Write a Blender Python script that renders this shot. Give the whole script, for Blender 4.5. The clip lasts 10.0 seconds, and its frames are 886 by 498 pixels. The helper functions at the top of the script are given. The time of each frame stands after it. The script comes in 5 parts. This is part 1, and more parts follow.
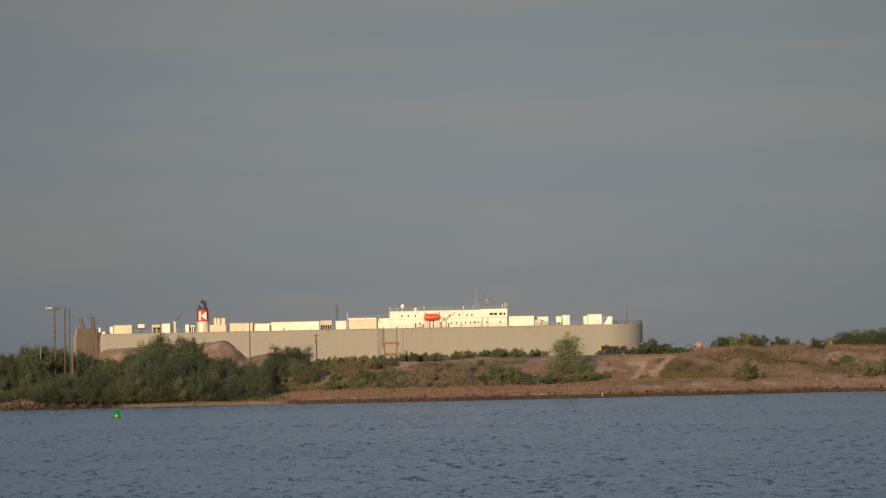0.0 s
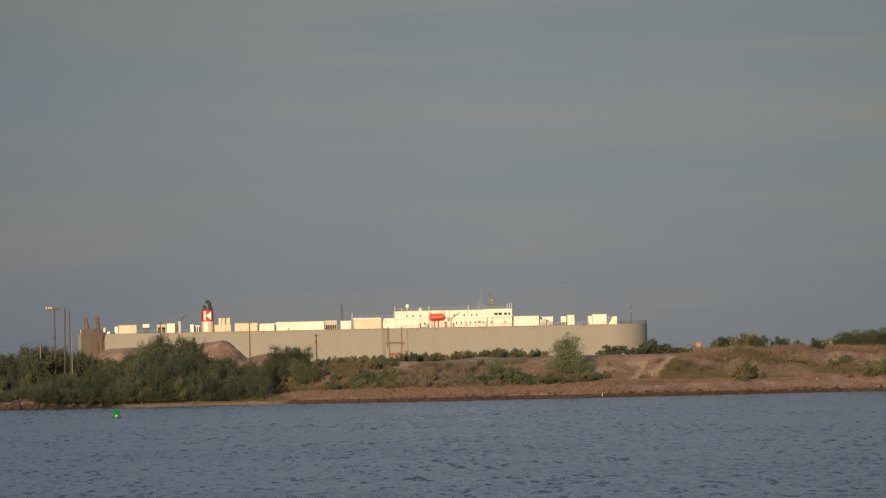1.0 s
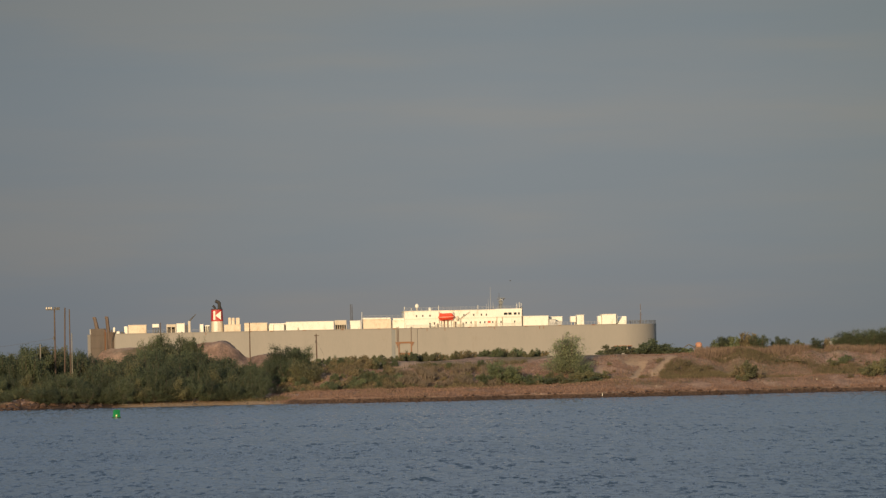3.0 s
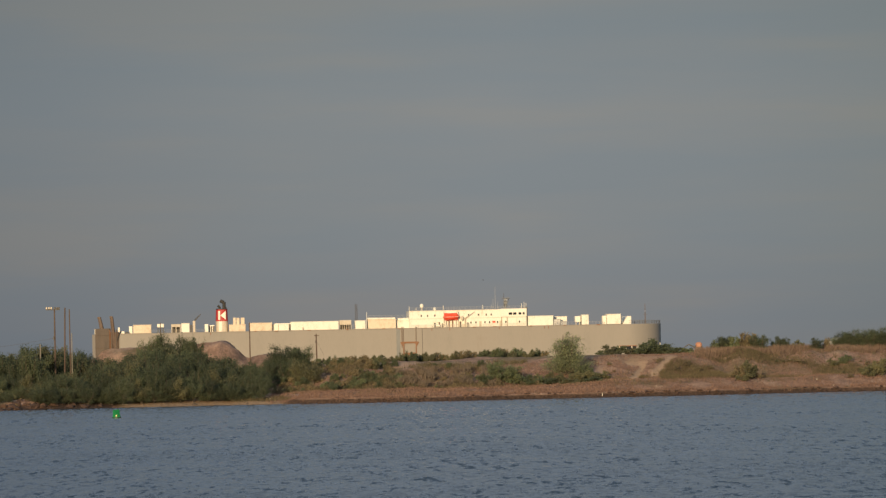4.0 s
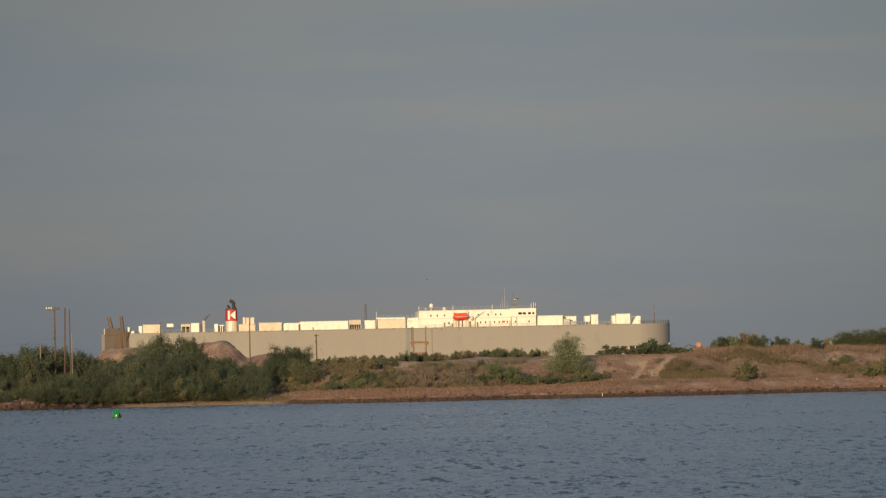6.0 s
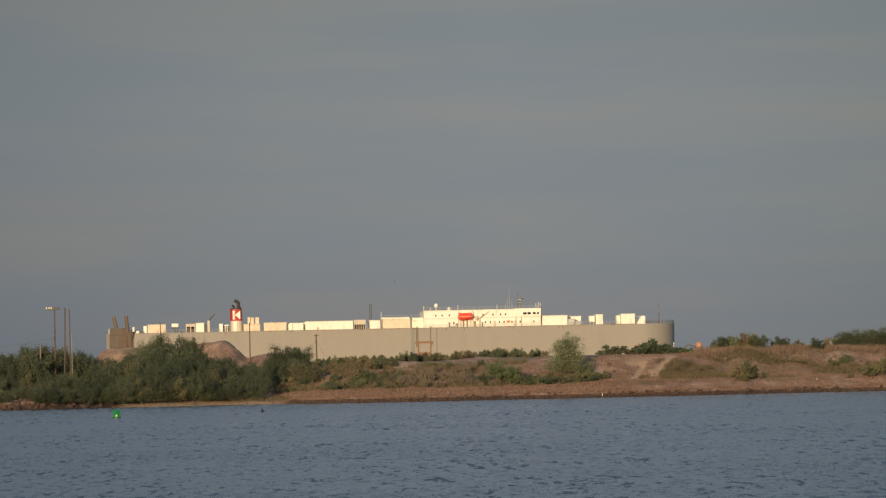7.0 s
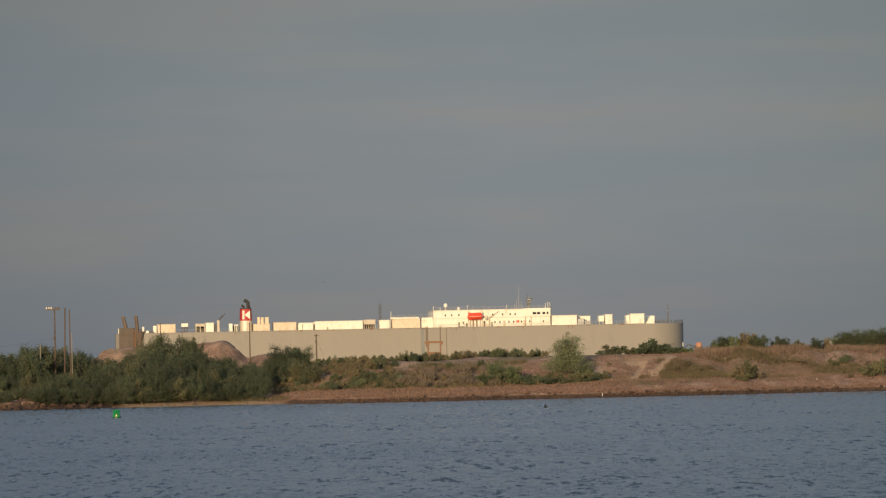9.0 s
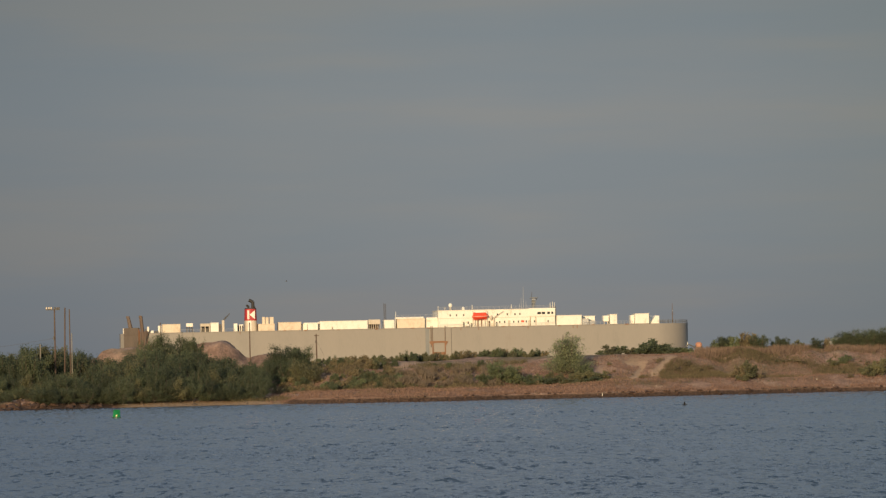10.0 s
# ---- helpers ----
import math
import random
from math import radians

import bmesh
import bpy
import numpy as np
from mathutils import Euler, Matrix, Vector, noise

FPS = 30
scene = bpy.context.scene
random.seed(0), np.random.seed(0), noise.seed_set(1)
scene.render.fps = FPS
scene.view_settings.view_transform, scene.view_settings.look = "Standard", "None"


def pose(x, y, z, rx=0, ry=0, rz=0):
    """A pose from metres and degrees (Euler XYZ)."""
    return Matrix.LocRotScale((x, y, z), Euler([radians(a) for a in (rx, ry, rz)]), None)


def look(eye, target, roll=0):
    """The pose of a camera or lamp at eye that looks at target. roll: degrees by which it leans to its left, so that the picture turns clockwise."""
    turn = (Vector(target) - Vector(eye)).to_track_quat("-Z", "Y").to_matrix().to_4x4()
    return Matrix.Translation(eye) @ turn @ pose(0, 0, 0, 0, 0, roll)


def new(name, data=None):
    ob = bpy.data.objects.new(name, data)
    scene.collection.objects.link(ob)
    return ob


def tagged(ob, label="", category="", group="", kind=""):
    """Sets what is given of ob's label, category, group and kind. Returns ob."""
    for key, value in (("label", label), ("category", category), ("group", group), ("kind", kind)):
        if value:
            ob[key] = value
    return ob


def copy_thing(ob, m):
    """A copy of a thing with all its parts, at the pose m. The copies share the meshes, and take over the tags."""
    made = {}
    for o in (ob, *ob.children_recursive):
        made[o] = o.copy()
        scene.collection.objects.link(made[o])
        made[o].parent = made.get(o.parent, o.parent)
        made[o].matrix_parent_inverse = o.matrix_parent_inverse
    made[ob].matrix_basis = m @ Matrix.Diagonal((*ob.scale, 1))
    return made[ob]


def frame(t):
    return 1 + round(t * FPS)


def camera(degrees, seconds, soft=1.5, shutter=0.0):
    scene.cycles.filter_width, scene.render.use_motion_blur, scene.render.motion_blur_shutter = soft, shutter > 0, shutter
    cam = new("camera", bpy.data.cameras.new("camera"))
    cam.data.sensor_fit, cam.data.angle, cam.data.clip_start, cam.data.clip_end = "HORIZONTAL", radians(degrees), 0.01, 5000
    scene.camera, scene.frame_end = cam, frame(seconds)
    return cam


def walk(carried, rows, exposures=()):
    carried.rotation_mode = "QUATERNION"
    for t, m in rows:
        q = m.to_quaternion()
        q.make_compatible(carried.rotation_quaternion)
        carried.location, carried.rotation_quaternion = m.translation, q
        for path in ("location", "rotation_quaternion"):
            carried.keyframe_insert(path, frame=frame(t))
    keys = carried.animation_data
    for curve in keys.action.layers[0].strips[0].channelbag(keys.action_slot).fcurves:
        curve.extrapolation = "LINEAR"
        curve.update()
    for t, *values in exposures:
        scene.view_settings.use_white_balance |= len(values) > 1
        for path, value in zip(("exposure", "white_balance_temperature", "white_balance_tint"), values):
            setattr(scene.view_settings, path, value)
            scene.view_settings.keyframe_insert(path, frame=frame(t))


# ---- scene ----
cam = camera(9.0, 10.0, soft=1.35)
EYE = pose(0, 0, 12, 91.11, 0, 0) @ pose(0, 0, 0, 0, 0, -1.15)
walk(cam, [(0.0, EYE), (10.0, EYE)])

# ---- light ----
SUN_AZ, SUN_EL = 14.0, 8.0          # degrees: the sun stands behind the camera, a little to its left
to_sun = Vector((-math.sin(radians(SUN_AZ)) * math.cos(radians(SUN_EL)),
                 -math.cos(radians(SUN_AZ)) * math.cos(radians(SUN_EL)), math.sin(radians(SUN_EL))))
sun_data = bpy.data.lights.new("sun", "SUN")
sun_data.energy, sun_data.angle, sun_data.color = 4.45, radians(0.6), (1.0, 0.74, 0.435)
sun = new("sun", sun_data)
sun.matrix_basis = look((0, 0, 200), Vector((0, 0, 200)) - to_sun)

world = bpy.data.worlds.new("evening_sky")
scene.world = world
world.use_nodes = True
wt = world.node_tree
wt.nodes.clear()


def link(tree, a, b):
    tree.links.new(a, b)


def node(tree, kind, **values):
    n = tree.nodes.new(kind)
    for k, v in values.items():
        if k in n.inputs:
            n.inputs[k].default_value = v
    return n


def ramp(tree, fac, stops):
    n = tree.nodes.new("ShaderNodeValToRGB")
    els = n.color_ramp.elements
    els[0].position, els[0].color = stops[0][0], (*stops[0][1], 1)
    els[1].position, els[1].color = stops[-1][0], (*stops[-1][1], 1)
    for p, c in stops[1:-1]:
        e = els.new(p)
        e.color = (*c, 1)
    link(tree, fac, n.inputs["Fac"])
    return n.outputs["Color"]


def blend(tree, fac, a, b, how="MIX"):
    n = tree.nodes.new("ShaderNodeMix")
    n.data_type, n.blend_type = "RGBA", how
    for sock, v in ((n.inputs[0], fac), (n.inputs[6], a), (n.inputs[7], b)):
        if hasattr(v, "is_linked"):
            link(tree, v, sock)
        elif isinstance(v, tuple):
            sock.default_value = (*v, 1)
        else:
            sock.default_value = v
    return n.outputs[2]


def make_sky():
    sky = wt.nodes.new("ShaderNodeTexSky")
    sky.sky_type, sky.sun_disc = "NISHITA", False
    sky.sun_elevation, sky.sun_rotation = radians(SUN_EL), radians(180 + SUN_AZ)
    sky.air_density, sky.dust_density = 1.0, 1.5
    co = wt.nodes.new("ShaderNodeTexCoord")
    sep = wt.nodes.new("ShaderNodeSeparateXYZ")
    link(wt, co.outputs["Generated"], sep.inputs[0])
    # a thin veil of evening cloud, bluer overhead than near the horizon
    veil = ramp(wt, sep.outputs["Z"], [(0.0, (1.86, 2.03, 2.22)), (0.022, (2.06, 2.29, 2.46)),
                                       (0.045, (2.05, 2.29, 2.50)), (0.072, (1.74, 2.02, 2.26)), (0.15, (1.75, 2.15, 2.6)), (0.35, (4.0, 4.7, 5.5)), (1.0, (4.2, 4.9, 5.8))])
    # lens falloff put into the veil's colour: darker towards both sides of the view
    across = node(wt, "ShaderNodeMapRange")
    across.inputs["From Min"].default_value, across.inputs["From Max"].default_value = -0.5, 0.5
    link(wt, sep.outputs["X"], across.inputs["Value"])
    veil = blend(wt, 1.0, veil, ramp(wt, across.outputs[0], [(0.415, (0.83, 0.838, 0.87)), (0.47, (1.015, 1.0, 1.0)), (0.51, (1.07, 1.05, 1.05)), (0.55, (1.02, 1.01, 1.01)), (0.59, (0.885, 0.90, 0.885))]), "MULTIPLY")
    stretch = wt.nodes.new("ShaderNodeMapping")
    stretch.inputs["Scale"].default_value = (9, 9, 75)
    stretch.inputs["Rotation"].default_value = (0, radians(1.5), 0)
    link(wt, co.outputs["Generated"], stretch.inputs[0])
    bands = node(wt, "ShaderNodeTexNoise", Scale=1.3, Detail=4.0, Roughness=0.5)
    link(wt, stretch.outputs[0], bands.inputs["Vector"])
    tint = ramp(wt, bands.outputs["Fac"], [(0.36, (0.94, 0.98, 1.01)), (0.50, (1.0, 1.0, 1.0)), (0.64, (1.10, 1.03, 0.97))])
    veil = blend(wt, 1.0, veil, tint, "MULTIPLY")
    both = blend(wt, 0.93, sky.outputs[0], veil)
    bg = node(wt, "ShaderNodeBackground", Strength=0.1)
    link(wt, both, bg.inputs["Color"])
    out = wt.nodes.new("ShaderNodeOutputWorld")
    link(wt, bg.outputs[0], out.inputs["Surface"])


make_sky()


# ---- materials ----
def material(name, stops, scale=1.0, stretch=(1, 1, 1), rough=0.7, metal=0.0, bump=0.15, fine=8.0, vary=0.0, island=0.0, dist=0.05, spec=0.4, thin=0.0):
    """A surface whose colour wanders between the stops, by a coarse and a fine grain, with relief."""
    m = bpy.data.materials.new(name)
    m.use_nodes = True
    t = m.node_tree
    bsdf = t.nodes["Principled BSDF"]
    co = t.nodes.new("ShaderNodeTexCoord")
    mp = t.nodes.new("ShaderNodeMapping")
    mp.inputs["Scale"].default_value = stretch
    link(t, co.outputs["Object"], mp.inputs[0])
    big = node(t, "ShaderNodeTexNoise", Scale=scale, Detail=5.0, Roughness=0.6)
    small = node(t, "ShaderNodeTexNoise", Scale=scale * fine, Detail=3.0, Roughness=0.6)
    for n in (big, small):
        link(t, mp.outputs[0], n.inputs["Vector"])
    mixed = blend(t, 0.35, big.outputs["Fac"], small.outputs["Fac"])
    n = len(stops)
    col = ramp(t, mixed, [(0.3 + 0.4 * i / (n - 1), c) for i, c in enumerate(stops)])
    for amount, source in ((vary, "ShaderNodeObjectInfo"), (island, "ShaderNodeNewGeometry")):
        if amount:
            info = t.nodes.new(source)
            rnd = info.outputs["Random" if source.endswith("Info") else "Random Per Island"]
            shade = ramp(t, rnd, [(0.0, (1 - amount, 1 - amount, 1 - amount * 0.9)), (1.0, (1 + amount, 1 + amount * 0.8, 1 + amount * 0.4))])
            col = blend(t, 1.0, col, shade, "MULTIPLY")
    link(t, col, bsdf.inputs["Base Color"])
    bsdf.inputs["Roughness"].default_value = rough
    bsdf.inputs["Metallic"].default_value = metal
    bsdf.inputs["Specular IOR Level"].default_value = spec
    if thin:
        back = t.nodes.new("ShaderNodeBsdfTranslucent")
        link(t, col, back.inputs["Color"])
        both = t.nodes.new("ShaderNodeMixShader")
        both.inputs[0].default_value = thin
        link(t, bsdf.outputs[0], both.inputs[1])
        link(t, back.outputs[0], both.inputs[2])
        link(t, both.outputs[0], t.nodes["Material Output"].inputs["Surface"])
    if bump:
        b = node(t, "ShaderNodeBump", Strength=bump, Distance=dist)
        link(t, small.outputs["Fac"], b.inputs["Height"])
        link(t, b.outputs[0], bsdf.inputs["Normal"])
    return m


HULL = material("hull_grey_paint", [(0.2251, 0.2096, 0.1866), (0.2539, 0.2346, 0.2068), (0.2682, 0.2453, 0.2156), (0.2443, 0.2186, 0.1892)], 0.16, (1, 1, 0.25), 0.55, bump=0.05, fine=14)
WHITE = material("white_ship_paint", [(0.52, 0.42, 0.30), (0.76, 0.72, 0.62), (0.82, 0.785, 0.69), (0.70, 0.64, 0.53)], 0.5, (1, 1, 0.5), 0.5, bump=0.04)
CREAM = material("stained_cream_paint", [(0.42, 0.30, 0.19), (0.62, 0.51, 0.38), (0.70, 0.60, 0.46), (0.58, 0.46, 0.33)], 0.35, (1, 1, 0.8), 0.55, bump=0.05)
TAN = material("weathered_cream_paint", [(0.42, 0.36, 0.27), (0.55, 0.48, 0.38), (0.60, 0.54, 0.45)], 0.6, (1, 1, 0.3), 0.6)
RUST = material("rusted_brown_steel", [(0.0704, 0.0516, 0.0430), (0.1188, 0.0843, 0.0645), (0.1584, 0.1161, 0.0903), (0.1320, 0.1032, 0.0860)], 0.5, (1, 1, 0.12), 0.8, bump=0.3)
ORANGE_RUST = material("orange_rust_stain", [(0.1716, 0.0858, 0.0468), (0.2418, 0.1209, 0.0663), (0.2106, 0.1404, 0.0936)], 1.2, (1, 1, 0.4), 0.8)
RED = material("red_funnel_paint", [(0.30, 0.02, 0.02), (0.42, 0.03, 0.03), (0.45, 0.05, 0.04)], 0.7, (1, 1, 0.4), 0.5, bump=0.05)
BOAT_RED = material("lifeboat_red_plastic", [(0.62, 0.05, 0.025), (0.72, 0.07, 0.03), (0.75, 0.11, 0.05)], 0.8, rough=0.4, bump=0.03)
SOOT = material("sooty_black_steel", [(0.015, 0.015, 0.016), (0.035, 0.033, 0.032), (0.06, 0.05, 0.045)], 1.5, rough=0.7)
DARK = material("dark_steel", [(0.05, 0.05, 0.05), (0.09, 0.085, 0.08), (0.14, 0.12, 0.10)], 1.0, rough=0.6, metal=0.2)
RAMP = material("brown_grey_ramp_plate", [(0.0943, 0.0760, 0.0624), (0.1271, 0.1024, 0.0819), (0.1517, 0.1200, 0.0952)], 0.4, (1, 1, 0.2), 0.75)
GREY = material("shaded_grey_paint", [(0.16, 0.17, 0.17), (0.20, 0.205, 0.20), (0.23, 0.23, 0.22)], 0.4, (1, 1, 0.3), 0.6)
GALV = material("galvanised_steel", [(0.30, 0.30, 0.30), (0.42, 0.42, 0.41), (0.5, 0.49, 0.47)], 2.0, rough=0.5, metal=0.3)
# also the painted shade of the mooring opening
GLASS_AND_SHADE = material("window_glass_and_opening_shade", [(0.015, 0.018, 0.022), (0.03, 0.034, 0.04)], 1.0, rough=0.15, bump=0.0)
BARK = material("grey_brown_bark", [(0.0480, 0.0360, 0.0270), (0.0960, 0.0780, 0.0600), (0.1440, 0.1200, 0.0960)], 2.0, (1, 1, 0.2), 0.9, bump=0.5)
DEADWOOD = material("bleached_dead_wood", [(0.1067, 0.0819, 0.0604), (0.1565, 0.1245, 0.0925), (0.2063, 0.1708, 0.1316)], 2.0, (1, 1, 0.3), 0.9, bump=0.3)
POLE_WOOD = material("weathered_pole_wood", [(0.062, 0.042, 0.03), (0.1054, 0.072, 0.054), (0.1364, 0.096, 0.072)], 1.5, (1, 1, 0.1), 0.9, bump=0.3)
PALE_WOOD = material("pale_bare_pole_wood", [(0.15, 0.132, 0.102), (0.228, 0.204, 0.168), (0.27, 0.246, 0.204)], 1.5, (1, 1, 0.1), 0.9)
LEAF = material("dark_green_leaves", [(0.0761, 0.0997, 0.0681), (0.1076, 0.1355, 0.0885), (0.1473, 0.1729, 0.1089)], 0.35, rough=0.75, bump=0, vary=0.30, island=0.22, spec=0.15, thin=0.5)
LEAF_HEDGE = material("mid_green_leaves", [(0.1161, 0.1465, 0.0906), (0.1576, 0.1924, 0.1173), (0.2073, 0.2406, 0.1481)], 0.4, rough=0.75, bump=0, vary=0.3, island=0.22, spec=0.15, thin=0.5)
LEAF_LIGHT = material("yellow_green_leaves", [(0.1232, 0.1373, 0.0865), (0.1716, 0.1795, 0.1111), (0.2332, 0.2252, 0.1441)], 0.4, rough=0.75, bump=0, vary=0.25, island=0.25, spec=0.15, thin=0.5)
LEAF_SILVER = material("silvery_green_leaves", [(0.1780, 0.2258, 0.1340), (0.2578, 0.3025, 0.1861), (0.3559, 0.3829, 0.2511)], 0.6, rough=0.7, bump=0, vary=0.2, island=0.4, spec=0.2, thin=0.4)
LEAF_BROWN = material("olive_brown_twigs", [(0.163, 0.1487, 0.1031), (0.2206, 0.196, 0.1322), (0.2877, 0.2451, 0.1711)], 0.5, rough=0.85, bump=0, vary=0.25, island=0.4, spec=0.1, thin=0.4)
STRAW = material("dry_straw_grass", [(0.1673, 0.1095, 0.0912), (0.2114, 0.1407, 0.1161), (0.2510, 0.1749, 0.1452)], 0.08, rough=0.9, bump=0, island=0.35, fine=20, spec=0.1)
PALE_STRAW = material("pale_tall_straw", [(0.1582, 0.1144, 0.0903), (0.2018, 0.1471, 0.1161), (0.2453, 0.1838, 0.1462)], 0.08, rough=0.9, bump=0, island=0.3, fine=20, spec=0.1)
WEED = material("green_weeds", [(0.1012, 0.0911, 0.0575), (0.1265, 0.1097, 0.0690), (0.1569, 0.1325, 0.0836)], 0.08, rough=0.9, bump=0, island=0.35, fine=20, spec=0.1)
ROCK = material("brown_shore_rock", [(0.0346, 0.0212, 0.0176), (0.0562, 0.0339, 0.0277), (0.0821, 0.053, 0.042), (0.0648, 0.0428, 0.0357)], 0.6, rough=0.9, bump=0.6, vary=0.35)
BUOY_GREEN = material("green_buoy_paint", [(0.006, 0.13, 0.045), (0.010, 0.20, 0.06), (0.02, 0.26, 0.085)], 1.2, rough=0.4, bump=0.03)
YELLOW = material("pale_yellow_plate", [(0.55, 0.5, 0.2), (0.7, 0.65, 0.3)], 2.0, rough=0.4)
DIGGER = material("orange_machine_paint", [(0.3456, 0.1580, 0.0918), (0.4536, 0.2211, 0.1350)], 1.2, rough=0.5)
FEATHER_DARK = material("black_plumage", [(0.004, 0.004, 0.005), (0.009, 0.009, 0.009)], 6.0, rough=0.7, bump=0)
FEATHER_GREY = material("grey_plumage", [(0.06, 0.06, 0.065), (0.12, 0.12, 0.125)], 6.0, rough=0.7, bump=0)
SHED_ROOF = material("grey_green_roof_metal", [(0.0450, 0.0675, 0.0650), (0.0675, 0.0900, 0.0900)], 0.8, rough=0.5)


def ground_material():
    """Dry brown turf and bare soil, sand on the low beach, dark peat in the cut bank."""
    m = bpy.data.materials.new("dry_turf_and_soil")
    m.use_nodes = True
    t = m.node_tree
    bsdf = t.nodes["Principled BSDF"]
    co = t.nodes.new("ShaderNodeTexCoord")
    sep = t.nodes.new("ShaderNodeSeparateXYZ")
    link(t, co.outputs["Object"], sep.inputs[0])
    ns = []
    for s, d in ((0.035, 4.0), (0.25, 6.0), (1.6, 4.0)):
        n = node(t, "ShaderNodeTexNoise", Scale=s, Detail=d, Roughness=0.62)
        link(t, co.outputs["Object"], n.inputs["Vector"])
        ns.append(n.outputs["Fac"])
    turf = ramp(t, ns[1], [(0.34, (0.185, 0.12, 0.09)), (0.46, (0.285, 0.183, 0.135)), (0.55, (0.335, 0.218, 0.16)), (0.66, (0.42, 0.285, 0.21))])
    green = ramp(t, ns[2], [(0.35, (0.125, 0.105, 0.06)), (0.65, (0.19, 0.155, 0.09))])
    patch = ramp(t, ns[0], [(0.53, (0, 0, 0)), (0.60, (0.75, 0.75, 0.75))])
    col = blend(t, patch, turf, green)
    speck = ramp(t, ns[2], [(0.38, (0.82, 0.82, 0.80)), (0.62, (1.12, 1.1, 1.08))])
    col = blend(t, 1.0, col, speck, "MULTIPLY")
    bare = node(t, "ShaderNodeTexNoise", Scale=0.055, Detail=5.0, Roughness=0.55)
    tilt = t.nodes.new("ShaderNodeMapping")
    tilt.inputs["Location"].default_value, tilt.inputs["Scale"].default_value = (13.0, 4.0, 0.0), (1.0, 0.45, 1.0)
    link(t, co.outputs["Object"], tilt.inputs[0])
    link(t, tilt.outputs[0], bare.inputs["Vector"])
    soil = ramp(t, ns[2], [(0.3, (0.34, 0.225, 0.155)), (0.7, (0.46, 0.325, 0.235))])
    worn = t.nodes.new("ShaderNodeAttribute")
    worn.attribute_name = "worn"
    pale = ramp(t, ns[2], [(0.3, (0.36, 0.235, 0.145)), (0.7, (0.50, 0.345, 0.225))])
    col = blend(t, worn.outputs["Fac"], col, pale)
    col = blend(t, ramp(t, bare.outputs["Fac"], [(0.57, (0, 0, 0)), (0.66, (0.8, 0.8, 0.8))]), col, soil)
    # peat: the undercut lip along the water to the east
    low = node(t, "ShaderNodeMapRange")
    for k, v in (("From Min", 1.0), ("From Max", 1.5), ("To Min", 1.0), ("To Max", 0.0)):
        low.inputs[k].default_value = v
    link(t, sep.outputs["Z"], low.inputs["Value"])
    peat = ramp(t, ns[2], [(0.35, (0.032, 0.022, 0.018)), (0.65, (0.10, 0.066, 0.05))])
    sand = ramp(t, ns[2], [(0.3, (0.21, 0.135, 0.08)), (0.5, (0.33, 0.225, 0.14)), (0.7, (0.42, 0.30, 0.195))])
    west = node(t, "ShaderNodeMapRange")
    for k, v in (("From Min", -47.0), ("From Max", -44.0)):
        west.inputs[k].default_value = v
    link(t, sep.outputs["X"], west.inputs["Value"])
    far_west = node(t, "ShaderNodeMapRange")
    for k, v in (("From Min", -93.0), ("From Max", -89.0)):
        far_west.inputs[k].default_value = v
    link(t, sep.outputs["X"], far_west.inputs["Value"])
    sand = blend(t, far_west.outputs[0], peat, sand)
    shore_col = blend(t, west.outputs[0], sand, peat)
    col = blend(t, low.outputs[0], col, shore_col)
    link(t, col, bsdf.inputs["Base Color"])
    bsdf.inputs["Roughness"].default_value = 0.95
    bsdf.inputs["Specular IOR Level"].default_value = 0.15
    b = node(t, "ShaderNodeBump", Strength=0.9, Distance=0.35)
    link(t, ns[2], b.inputs["Height"])
    link(t, b.outputs[0], bsdf.inputs["Normal"])
    return m


